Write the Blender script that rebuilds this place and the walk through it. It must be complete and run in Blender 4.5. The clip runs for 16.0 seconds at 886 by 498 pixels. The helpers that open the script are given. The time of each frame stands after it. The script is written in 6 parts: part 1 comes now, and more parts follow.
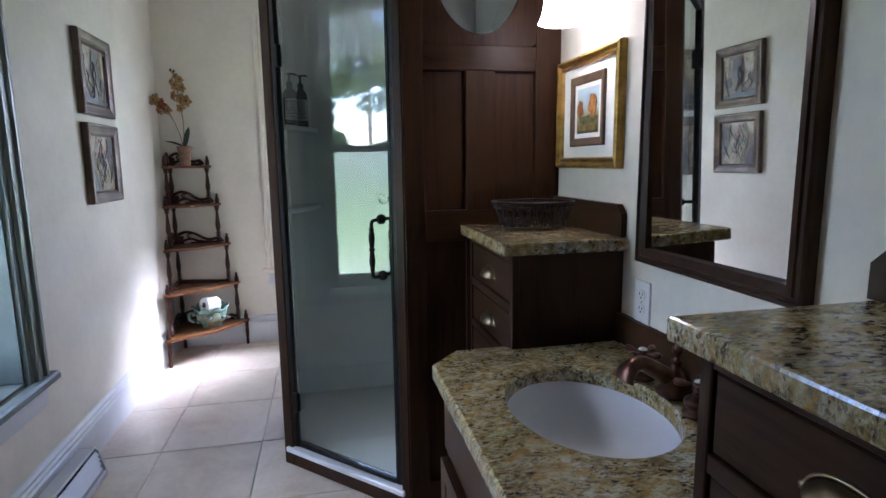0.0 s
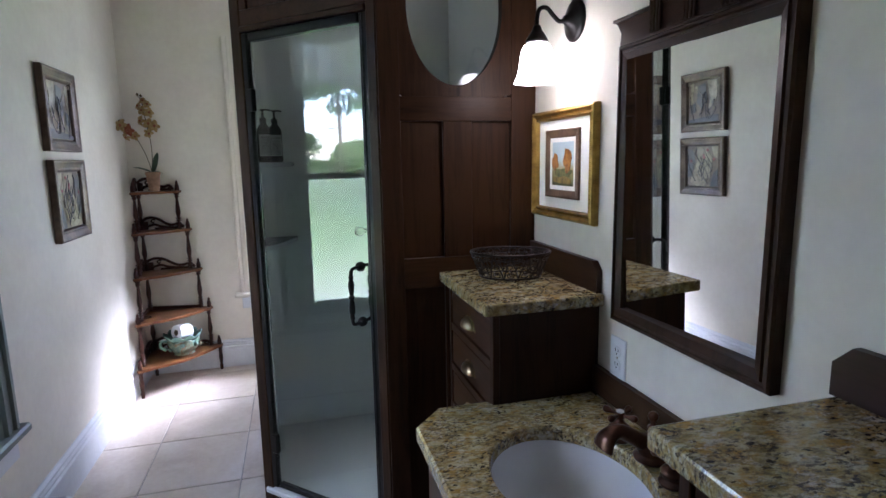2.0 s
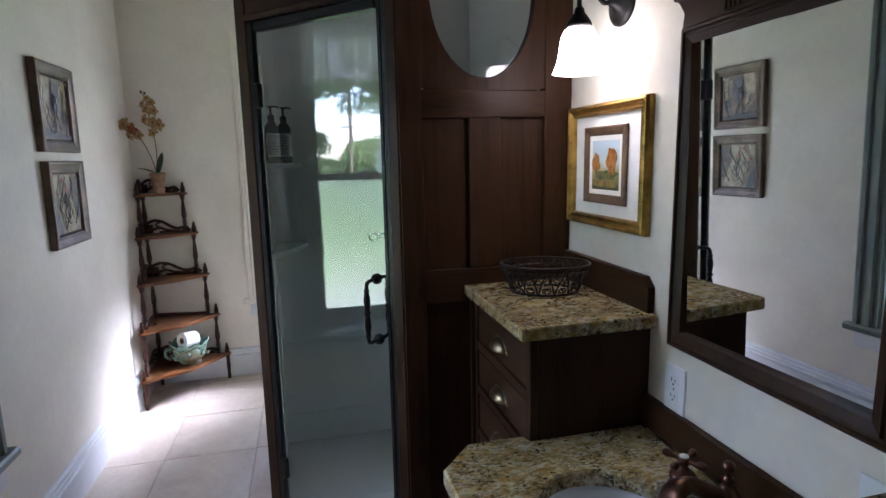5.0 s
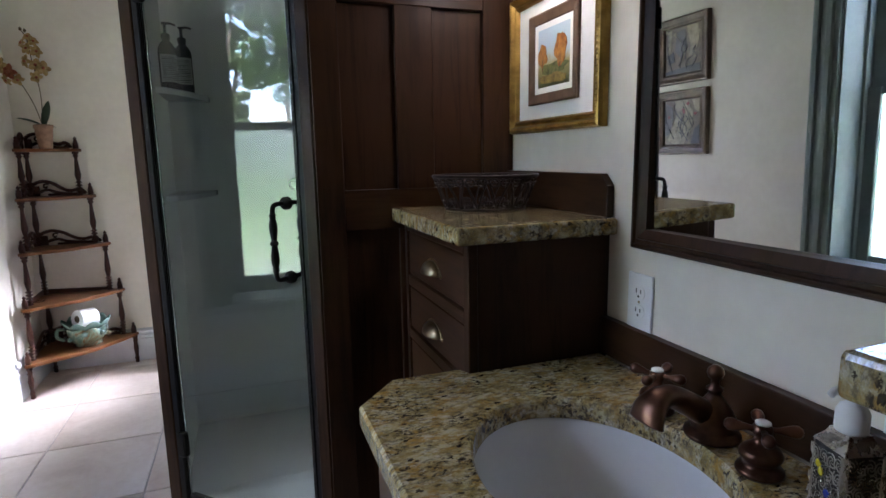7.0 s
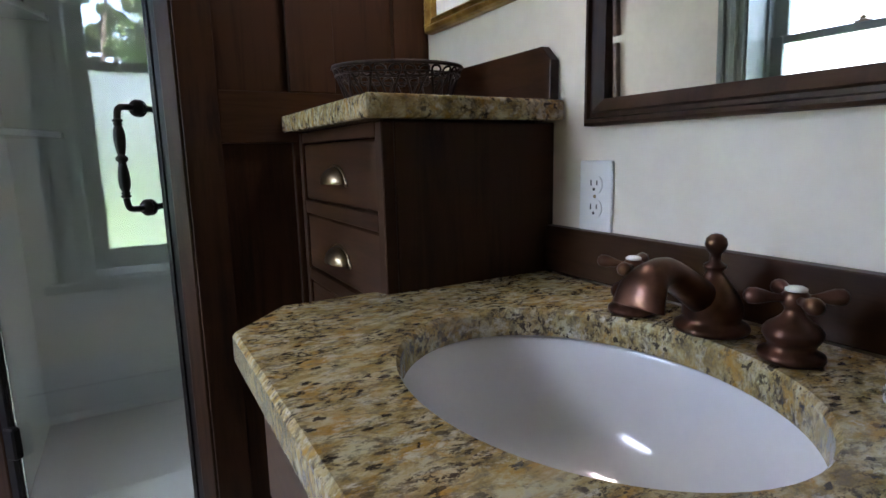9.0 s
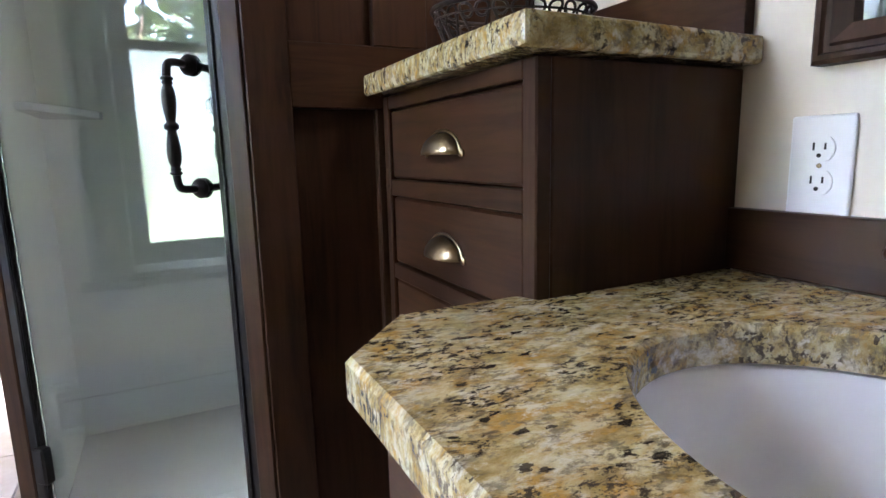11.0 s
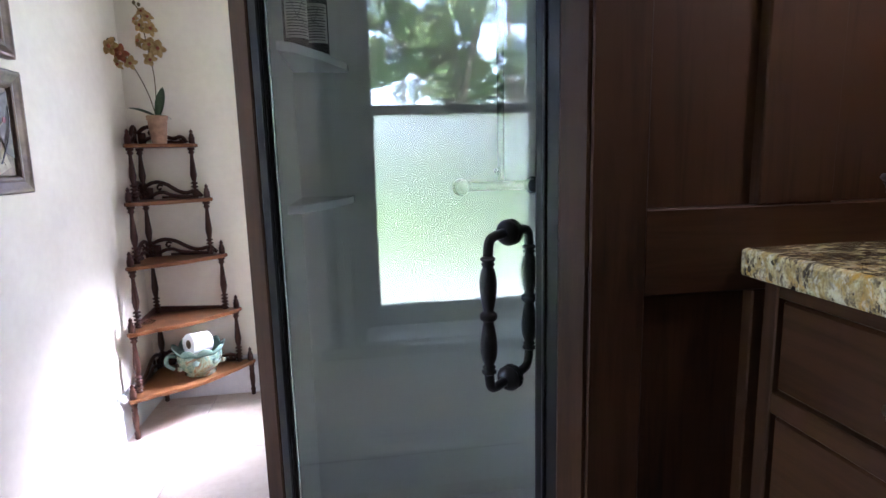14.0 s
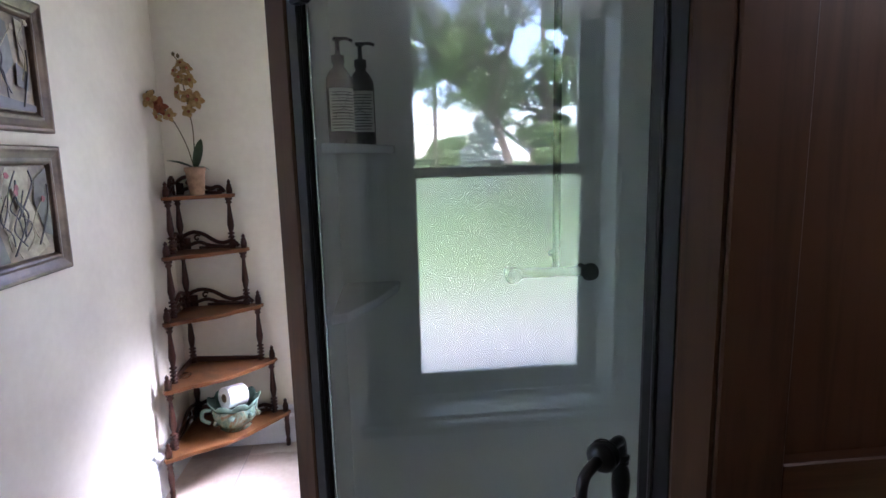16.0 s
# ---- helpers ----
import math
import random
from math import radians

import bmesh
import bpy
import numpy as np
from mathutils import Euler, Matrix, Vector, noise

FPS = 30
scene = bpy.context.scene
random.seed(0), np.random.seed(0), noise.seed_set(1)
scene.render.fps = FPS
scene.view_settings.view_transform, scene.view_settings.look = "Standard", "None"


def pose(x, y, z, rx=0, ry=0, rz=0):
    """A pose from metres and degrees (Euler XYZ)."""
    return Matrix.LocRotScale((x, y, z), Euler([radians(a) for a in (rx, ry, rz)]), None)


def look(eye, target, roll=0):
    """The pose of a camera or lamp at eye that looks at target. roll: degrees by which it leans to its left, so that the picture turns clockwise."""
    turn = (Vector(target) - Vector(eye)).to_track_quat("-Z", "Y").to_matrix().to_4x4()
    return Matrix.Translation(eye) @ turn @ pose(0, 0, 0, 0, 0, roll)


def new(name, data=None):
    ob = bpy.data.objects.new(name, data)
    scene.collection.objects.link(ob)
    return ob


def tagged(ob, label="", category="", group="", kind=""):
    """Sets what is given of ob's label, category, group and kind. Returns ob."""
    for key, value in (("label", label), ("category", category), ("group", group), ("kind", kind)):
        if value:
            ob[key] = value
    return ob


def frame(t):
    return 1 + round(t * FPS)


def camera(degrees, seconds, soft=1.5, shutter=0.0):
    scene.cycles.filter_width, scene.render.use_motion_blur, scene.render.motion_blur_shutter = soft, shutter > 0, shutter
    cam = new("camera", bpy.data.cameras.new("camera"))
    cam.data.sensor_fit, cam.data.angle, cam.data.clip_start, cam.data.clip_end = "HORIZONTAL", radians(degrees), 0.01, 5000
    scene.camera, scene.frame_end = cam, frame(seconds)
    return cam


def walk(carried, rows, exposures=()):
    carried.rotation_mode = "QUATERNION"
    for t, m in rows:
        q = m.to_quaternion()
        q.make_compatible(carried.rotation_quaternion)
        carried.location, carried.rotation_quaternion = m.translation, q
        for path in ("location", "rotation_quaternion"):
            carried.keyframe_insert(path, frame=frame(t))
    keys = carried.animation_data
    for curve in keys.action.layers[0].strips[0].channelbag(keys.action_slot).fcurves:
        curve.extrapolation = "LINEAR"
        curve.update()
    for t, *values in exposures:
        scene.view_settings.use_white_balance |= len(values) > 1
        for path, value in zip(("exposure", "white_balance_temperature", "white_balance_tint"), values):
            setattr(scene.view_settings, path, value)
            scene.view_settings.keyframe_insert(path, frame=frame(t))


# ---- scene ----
cam = camera(77.7, 16.0)
METRES, EYE, TILT, LEAN, TURN = 2.23, 1.3, 0.0, 0.0, -12.0
ROWS = [
    (0.0, 0.0, 0.0, 0.0, -0.11, -8.93, 0.72),
    (0.5, -0.005, 0.0036, 0.0207, -1.62, -9.03, 0.82),
    (1.0, -0.0087, 0.0054, 0.0388, -2.85, -9.14, 0.92),
    (1.5, -0.011, 0.0054, 0.0606, -3.18, -9.23, 1.0),
    (2.0, -0.011, 0.0016, 0.0802, -3.19, -9.28, 1.02),
    (2.5, -0.0116, 0.0015, 0.0969, -3.19, -9.33, 1.09),
    (3.0, -0.0127, 0.0049, 0.1114, -2.98, -9.35, 1.15),
    (3.5, -0.0134, 0.013, 0.1182, -2.56, -9.39, 1.17),
    (4.0, -0.0176, 0.034, 0.1161, -2.02, -9.39, 1.17),
    (6.5, -0.017, 0.1718, -0.0055, -3.69, -9.4, 1.05),
    (7.0, -0.0016, 0.1922, -0.0369, -7.96, -9.49, 1.01),
    (7.5, 0.0111, 0.2171, -0.0723, -11.54, -9.5, 1.01),
    (8.0, 0.0215, 0.2413, -0.0986, -14.73, -9.55, 1.04),
    (10.5, -0.0093, 0.3888, -0.1616, -18.48, -9.79, 1.28),
    (11.0, -0.0274, 0.4152, -0.1595, -14.86, -9.73, 1.36),
    (11.5, -0.0451, 0.44, -0.1572, -9.7, -9.77, 1.59),
    (12.0, -0.0632, 0.4593, -0.1505, -4.34, -9.72, 1.7),
    (12.5, -0.0771, 0.4809, -0.1269, -0.53, -9.54, 1.68),
    (13.0, -0.0918, 0.5035, -0.0953, 1.53, -9.41, 1.56),
    (13.5, -0.1099, 0.5275, -0.0661, 2.64, -9.41, 1.52),
    (14.0, -0.119, 0.5512, -0.0438, 3.24, -9.39, 1.45),
    (14.5, -0.1192, 0.5768, -0.0166, 3.58, -9.41, 1.41),
    (15.0, -0.1218, 0.5995, 0.0122, 4.37, -9.38, 1.39),
    (15.5, -0.1314, 0.613, 0.0381, 5.59, -9.33, 1.4),
    (16.0, -0.1476, 0.6146, 0.0621, 6.29, -9.3, 1.43),
]
walk(cam, [(t, pose(0, 0, EYE, TILT, LEAN, TURN) @ pose(METRES * x, METRES * y, METRES * z, 90 + pitch, roll, yaw)) for t, x, y, z, yaw, pitch, roll in ROWS],
     [(0.0, 4.22, 5620, 27), (4.0, 4.05, 5680, 28), (6.5, 3.98, 5900, 27), (8.2, 4.38, 6050, 28), (10.3, 5.28, 6250, 30), (11.5, 5.65, 6100, 31), (13.0, 5.22, 5830, 32), (14.0, 4.85, 5800, 33), (16.0, 4.27, 5850, 35)])

# ---- world, sun, lights ----
world = bpy.data.worlds.new("sky")
scene.world = world
world.use_nodes = True
wn = world.node_tree
sky = wn.nodes.new("ShaderNodeTexSky")
sky.sky_type, sky.sun_disc = "NISHITA", False
sky.sun_elevation, sky.sun_rotation = radians(46), radians(90)
wn.links.new(sky.outputs[0], wn.nodes["Background"].inputs[0])
wn.nodes["Background"].inputs[1].default_value = 0.145

sun = new("sun", bpy.data.lights.new("sun", "SUN"))
sun.data.energy, sun.data.angle, sun.data.color = 5.0, radians(0.6), (1.0, 0.95, 0.88)
sun.matrix_world = look((6, 0, 6.3), (0, 0, 0))


def area(name, eye, target, sx, sy, watts, colour, spread=180):
    ob = new(name, bpy.data.lights.new(name, "AREA"))
    d = ob.data
    d.shape, d.size, d.size_y, d.energy, d.color, d.spread = "RECTANGLE", sx, sy, watts, colour, radians(spread)
    ob.matrix_world = look(eye, target)
    return ob


# area lamps in place of daylight at the end window; the narrow one makes the wall patch
area("end_window_light", (0.02, 4.16, 1.25), (-0.25, 0.0, 1.0), 0.62, 1.3, 0.34, (0.83, 0.875, 1.0))
area("end_window_beam", (0.10, 4.14, 0.98), (-1.09, 3.52, 0.02), 0.30, 0.45, 0.34, (0.86, 0.93, 1.0), 42)

# added unseen lamp outside, above the side window's view, filling in sky light
area("side_sky_fill", (-3.6, 2.3, 3.45), (0.2, 1.5, 0.75), 3.6, 1.0, 8.0, (0.92, 1.0, 0.95))

# ---- materials ----


def material(name):
    m = bpy.data.materials.new(name)
    m.use_nodes = True
    return m, m.node_tree, m.node_tree.nodes["Principled BSDF"]


def node(tree, kind, **values):
    n = tree.nodes.new(kind)
    for key, value in values.items():
        n.inputs[key.replace("_", " ")].default_value = value
    return n


def coords(tree, scale=(1, 1, 1), source="Object"):
    c = tree.nodes.new("ShaderNodeTexCoord")
    m = tree.nodes.new("ShaderNodeMapping")
    m.inputs["Scale"].default_value = scale
    tree.links.new(c.outputs[source], m.inputs["Vector"])
    return m.outputs["Vector"]


def ramp(tree, source, stops):
    r = tree.nodes.new("ShaderNodeValToRGB")
    while len(r.color_ramp.elements) < len(stops):
        r.color_ramp.elements.new(0.5)
    for e, (p, c) in zip(r.color_ramp.elements, stops):
        e.position, e.color = p, (*c, 1)
    tree.links.new(source, r.inputs[0])
    return r.outputs[0]


def bump(tree, bsdf, height, strength, distance=0.01):
    b = tree.nodes.new("ShaderNodeBump")
    b.inputs["Strength"].default_value, b.inputs["Distance"].default_value = strength, distance
    tree.links.new(height, b.inputs["Height"])
    tree.links.new(b.outputs[0], bsdf.inputs["Normal"])


def noise_tex(tree, vector, scale, detail=4.0, rough=0.55, distort=0.0):
    n = node(tree, "ShaderNodeTexNoise", Scale=scale, Detail=detail, Roughness=rough, Distortion=distort)
    tree.links.new(vector, n.inputs["Vector"])
    return n.outputs[0]


def mottled(name, a, b, scale, rough, bumps=0.1, fine=60.0, metal=0.0, coat=0.0, stretch=(1, 1, 1), rough2=None):
    """A surface with broad tone changes, fine grain and a little relief."""
    m, t, s = material(name)
    v = coords(t, stretch)
    big, small = noise_tex(t, v, scale, 5), noise_tex(t, v, fine, 3)
    mix = t.nodes.new("ShaderNodeMath")
    mix.operation = "MULTIPLY_ADD"
    mix.inputs[1].default_value = 0.35
    t.links.new(small, mix.inputs[0])
    t.links.new(big, mix.inputs[2])
    t.links.new(ramp(t, mix.outputs[0], [(0.45, a), (0.9, b)]), s.inputs["Base Color"])
    r = t.nodes.new("ShaderNodeMapRange")
    r.inputs["To Min"].default_value, r.inputs["To Max"].default_value = rough, rough2 if rough2 is not None else min(1, rough + 0.15)
    t.links.new(big, r.inputs[0])
    t.links.new(r.outputs[0], s.inputs["Roughness"])
    s.inputs["Metallic"].default_value, s.inputs["Coat Weight"].default_value = metal, coat
    if bumps:
        bump(t, s, mix.outputs[0], bumps, 0.004)
    return m


def wood(name, dark, light, rough=0.32, stretch=(14, 14, 1.1), coat=0.03):
    """Stained timber with the grain along its local z unless stretched otherwise."""
    m, t, s = material(name)
    v = coords(t, stretch)
    g = noise_tex(t, v, 2.2, 6, 0.6, 1.2)
    f = noise_tex(t, v, 11.0, 4, 0.6, 0.4)
    broad = noise_tex(t, coords(t), 2.5, 3)
    mix = t.nodes.new("ShaderNodeMath")
    mix.operation = "MULTIPLY_ADD"
    mix.inputs[1].default_value = 0.28
    t.links.new(f, mix.inputs[0])
    t.links.new(g, mix.inputs[2])
    add = t.nodes.new("ShaderNodeMath")
    add.operation = "MULTIPLY_ADD"
    add.inputs[1].default_value = 0.62
    t.links.new(broad, add.inputs[0])
    t.links.new(mix.outputs[0], add.inputs[2])
    t.links.new(ramp(t, add.outputs[0], [(0.55, dark), (1.02, light)]), s.inputs["Base Color"])
    r = t.nodes.new("ShaderNodeMapRange")
    r.inputs["To Min"].default_value, r.inputs["To Max"].default_value = rough, rough + 0.16
    t.links.new(broad, r.inputs[0])
    t.links.new(r.outputs[0], s.inputs["Roughness"])
    s.inputs["Coat Weight"].default_value, s.inputs["Coat Roughness"].default_value = coat, 0.25
    s.inputs["Specular IOR Level"].default_value = 0.15
    bump(t, s, mix.outputs[0], 0.12, 0.002)
    return m


def granite_material():
    """Interlocked gold, cream, grey and black crystals up to two centimetres, longer than wide."""
    m, t, s = material("granite")
    turned = t.nodes.new("ShaderNodeMapping")
    turned.inputs["Rotation"].default_value = (0, 0, radians(28))
    turned.inputs["Scale"].default_value = (1.0, 1.75, 1.2)
    t.links.new(coords(t), turned.inputs["Vector"])
    v = turned.outputs["Vector"]

    def over(fac, a, b):
        mx = t.nodes.new("ShaderNodeMix")
        mx.data_type = "RGBA"
        t.links.new(fac, mx.inputs["Factor"])
        for k, c in (("A", a), ("B", b)):
            if isinstance(c, tuple):
                mx.inputs[k].default_value = (*c, 1)
            else:
                t.links.new(c, mx.inputs[k])
        return mx.outputs["Result"]

    def cells(scale, wobble, wob_scale):
        """One random value for each ragged crystal."""
        n = node(t, "ShaderNodeTexNoise", Scale=wob_scale, Detail=4.0, Roughness=0.65)
        t.links.new(v, n.inputs["Vector"])
        k = t.nodes.new("ShaderNodeVectorMath")
        k.operation = "MULTIPLY_ADD"
        k.inputs[1].default_value = (wobble, wobble, wobble)
        t.links.new(n.outputs["Color"], k.inputs[0])
        t.links.new(v, k.inputs[2])
        w = node(t, "ShaderNodeTexVoronoi", Scale=scale)
        t.links.new(k.outputs[0], w.inputs["Vector"])
        sep = t.nodes.new("ShaderNodeSeparateColor")
        t.links.new(w.outputs["Color"], sep.inputs[0])
        return sep.outputs

    def math_node(op, a, b):
        k = t.nodes.new("ShaderNodeMath")
        k.operation = op
        for i, c in ((0, a), (1, b)):
            if isinstance(c, float):
                k.inputs[i].default_value = c
            else:
                t.links.new(c, k.inputs[i])
        return k.outputs[0]

    def patches(scale, detail, rough, low, high, top=1.0, warp=0.3):
        return ramp(t, noise_tex(t, v, scale, detail, rough, warp), [(low, (0, 0, 0)), (high, (top, top, top))])

    grain = cells(170, 0.016, 120)
    ground = ramp(t, noise_tex(t, v, 24, 8, 0.72, 0.3), [(0.32, (0.105, 0.078, 0.030)), (0.42, (0.27, 0.190, 0.060)), (0.50, (0.39, 0.31, 0.140)), (0.57, (0.50, 0.445, 0.275)), (0.68, (0.40, 0.385, 0.30))])
    amber = over(patches(21, 6, 0.70, 0.51, 0.61, 0.9), ground, (0.37, 0.205, 0.030))
    cream = over(patches(34, 7, 0.74, 0.54, 0.62, 0.85), amber, (0.57, 0.53, 0.42))
    greys = over(patches(60, 7, 0.75, 0.51, 0.61, 0.80), cream, (0.115, 0.098, 0.066))
    spark = over(math_node("MULTIPLY", grain[1], 0.22), greys, (0.44, 0.37, 0.22))
    flecks = math_node("MULTIPLY", patches(88, 6, 0.75, 0.50, 0.56, 1.0, 0.15), patches(14, 4, 0.66, 0.42, 0.58))
    dark = over(flecks, spark, (0.052, 0.040, 0.027))
    loose = ramp(t, cells(110, 0.018, 80)[0], [(0.965, (0, 0, 0)), (0.98, (0.9, 0.9, 0.9))])
    t.links.new(over(loose, dark, (0.030, 0.023, 0.018)), s.inputs["Base Color"])
    s.inputs["Roughness"].default_value = 0.17
    s.inputs["Coat Weight"].default_value = 0.25
    s.inputs["Coat Roughness"].default_value = 0.08
    bump(t, s, noise_tex(t, v, 30, 5, 0.6), 0.04, 0.002)
    return m


def glass_material(name, colour, rough=0.0):
    m, t, s = material(name)
    s.inputs["Base Color"].default_value = (*colour, 1)
    s.inputs["Roughness"].default_value = rough
    s.inputs["Transmission Weight"].default_value = 1
    s.inputs["IOR"].default_value = 1.5
    return m


def sheer_material(name, colour, clear):
    m, t, s = material(name)
    s.inputs["Base Color"].default_value = (*colour, 1)
    s.inputs["Roughness"].default_value = 0.9
    tr = t.nodes.new("ShaderNodeBsdfTransparent")
    tl = t.nodes.new("ShaderNodeBsdfTranslucent")
    tl.inputs[0].default_value = (*colour, 1)
    a, b = t.nodes.new("ShaderNodeMixShader"), t.nodes.new("ShaderNodeMixShader")
    a.inputs[0].default_value = 0.5
    t.links.new(s.outputs[0], a.inputs[1])
    t.links.new(tl.outputs[0], a.inputs[2])
    weave = noise_tex(t, coords(t), 160, 2)
    f = t.nodes.new("ShaderNodeMapRange")
    f.inputs["To Min"].default_value, f.inputs["To Max"].default_value = clear - 0.25, clear + 0.25
    t.links.new(weave, f.inputs[0])
    t.links.new(f.outputs[0], b.inputs[0])
    t.links.new(a.outputs[0], b.inputs[1])
    t.links.new(tr.outputs[0], b.inputs[2])
    t.links.new(b.outputs[0], t.nodes["Material Output"].inputs[0])
    return m


def pieces_material(name, stops, rough, bumps):
    """Stone pieces, each with a tone of its own."""
    m, t, s = material(name)
    v = coords(t)
    info = t.nodes.new("ShaderNodeObjectInfo")
    shift = t.nodes.new("ShaderNodeVectorMath")
    shift.operation = "MULTIPLY_ADD"
    shift.inputs[1].default_value = (37, 21, 11)
    t.links.new(info.outputs["Random"], shift.inputs[0])
    t.links.new(v, shift.inputs[2])
    big, fine = noise_tex(t, shift.outputs[0], 3.2, 6, 0.62, 0.6), noise_tex(t, shift.outputs[0], 42, 4)
    k = t.nodes.new("ShaderNodeMath")
    k.operation = "MULTIPLY_ADD"
    k.inputs[1].default_value = 0.28
    t.links.new(fine, k.inputs[0])
    t.links.new(big, k.inputs[2])
    k2 = t.nodes.new("ShaderNodeMath")
    k2.operation = "MULTIPLY_ADD"
    k2.inputs[1].default_value = 0.145
    t.links.new(info.outputs["Random"], k2.inputs[0])
    t.links.new(k.outputs[0], k2.inputs[2])
    t.links.new(ramp(t, k2.outputs[0], stops), s.inputs["Base Color"])
    s.inputs["Roughness"].default_value = rough
    bump(t, s, k.outputs[0], bumps, 0.004)
    return m


PLASTER = mottled("cream_plaster", (0.71, 0.645, 0.54), (0.84, 0.78, 0.67), 2.3, 0.62, 0.10, 28)
CEILING = mottled("ceiling_paint", (0.74, 0.73, 0.70), (0.82, 0.81, 0.79), 2.0, 0.8, 0.05)
TRIMPAINT = mottled("grey_trim_paint", (0.56, 0.57, 0.58), (0.68, 0.69, 0.70), 4.0, 0.38, 0.05)
GREENPAINT = mottled("sage_paint", (0.135, 0.17, 0.15), (0.20, 0.235, 0.21), 4.0, 0.35, 0.06)
WOOD = wood("mahogany", (0.0040, 0.0017, 0.0010), (0.044, 0.0188, 0.0080), 0.40)
WOODX = wood("mahogany_across", (0.0040, 0.0017, 0.0010), (0.044, 0.0188, 0.0080), 0.30, (14, 1.1, 14))
WOODXX = wood("mahogany_rail", (0.0040, 0.0017, 0.0010), (0.044, 0.0188, 0.0080), 0.30, (1.1, 14, 14))
SHELFWOOD = wood("polished_walnut", (0.026, 0.010, 0.006), (0.17, 0.068, 0.026), 0.22, (4, 4, 14), 0.4)
TURNED = wood("dark_turned_wood", (0.011, 0.005, 0.004), (0.055, 0.022, 0.014), 0.30)
GRANITE = granite_material()
PORCELAIN = mottled("porcelain", (0.74, 0.75, 0.77), (0.80, 0.81, 0.82), 3.0, 0.07, 0.0, rough2=0.12, coat=0.5)
BRONZE = mottled("oiled_bronze", (0.055, 0.026, 0.017), (0.17, 0.082, 0.052), 18.0, 0.24, 0.05, metal=0.9)
BLACKBRONZE = mottled("black_bronze", (0.005, 0.0048, 0.0045), (0.013, 0.012, 0.011), 14.0, 0.30, 0.0)
BLACKBRONZE.node_tree.nodes["Principled BSDF"].inputs["Specular IOR Level"].default_value = 0.22
RISER = mottled("aged_bronze", (0.05, 0.045, 0.04), (0.085, 0.078, 0.07), 8.0, 0.55, 0.05)
RISER.node_tree.nodes["Principled BSDF"].inputs["Specular IOR Level"].default_value = 0.05
PEWTER = mottled("antique_pewter", (0.19, 0.14, 0.078), (0.39, 0.31, 0.185), 22.0, 0.24, 0.04, metal=1.0)
IRON = mottled("brown_wire", (0.016, 0.011, 0.010), (0.05, 0.034, 0.030), 30.0, 0.38, 0.05, metal=0.5)
GOLD = mottled("gilt", (0.16, 0.085, 0.015), (0.50, 0.30, 0.07), 16.0, 0.32, 0.25, metal=0.75)
GREYWOOD = mottled("pewter_frame_wood", (0.045, 0.026, 0.015), (0.19, 0.125, 0.078), 9.0, 0.34, 0.12, metal=0.2)
WHITE = mottled("white_plastic", (0.78, 0.78, 0.78), (0.82, 0.82, 0.81), 6.0, 0.28, 0.0)
SHOWERWALL = mottled("shower_panel", (0.76, 0.76, 0.72), (0.84, 0.84, 0.80), 1.6, 0.25, 0.02)
FLOORTILE = pieces_material("travertine_tile", [(0.30, (0.32, 0.235, 0.165)), (0.55, (0.52, 0.425, 0.335)), (0.80, (0.64, 0.555, 0.46)), (1.0, (0.71, 0.645, 0.56))], 0.30, 0.12)
GROUT = mottled("grout", (0.34, 0.31, 0.28), (0.46, 0.43, 0.39), 20.0, 0.85, 0.2)
CLEAR = glass_material("clear_glass", (0.84, 0.93, 0.88))
CLEAR.node_tree.nodes["Principled BSDF"].inputs["IOR"].default_value = 1.6
PANE = glass_material("window_glass", (1, 1, 1))
FROSTED = glass_material("frosted_film", (0.95, 0.97, 0.95), 0.36)
MIRROR, _t, _s = material("mirror_silver")
_s.inputs["Metallic"].default_value, _s.inputs["Roughness"].default_value = 1.0, 0.015
_s.inputs["Base Color"].default_value = (0.86, 0.88, 0.88, 1)
SHEER = sheer_material("lace", (0.75, 0.74, 0.70), 0.28)
GLOW, _t, _s = material("lit_shade")
_s.inputs["Base Color"].default_value = (0.9, 0.88, 0.84, 1)
_s.inputs["Emission Color"].default_value = (1.0, 0.93, 0.82, 1)
_s.inputs["Emission Strength"].default_value = 0.9

# ---- builders ----


def part(name, bm, mat, parent=None, label="", smooth=False):
    """Links a bmesh, given in the parent's space, as one mesh object."""
    me = bpy.data.meshes.new(name)
    bm.normal_update()
    bmesh.ops.recalc_face_normals(bm, faces=bm.faces)
    bm.to_mesh(me)
    bm.free()
    if smooth:
        for p in me.polygons:
            p.use_smooth = True
    me.materials.append(mat)
    ob = new(name, me)
    ob.parent = parent
    if label:
        ob["label"] = label
    return ob


def thing(name, m, label, category, group="", kind=""):
    ob = new(name)
    ob.empty_display_size = 0.05
    ob.matrix_world = m
    return tagged(ob, label, category, group, kind)


def merge(bm, other, m=None):
    me = bpy.data.meshes.new("tmp")
    other.to_mesh(me)
    other.free()
    if m is not None:
        me.transform(m)
    bm.from_mesh(me)
    bpy.data.meshes.remove(me)
    return bm


def box(x0, x1, y0, y1, z0, z1, bev=0.0, bm=None, seg=1):
    b = bmesh.new()
    bmesh.ops.create_cube(b, size=1, matrix=Matrix.Translation(((x0 + x1) / 2, (y0 + y1) / 2, (z0 + z1) / 2)) @ Matrix.Diagonal((abs(x1 - x0), abs(y1 - y0), abs(z1 - z0), 1)))
    if bev:
        bmesh.ops.bevel(b, geom=b.edges[:], offset=bev, segments=seg, affect="EDGES", profile=0.5)
    return merge(bm, b) if bm is not None else b


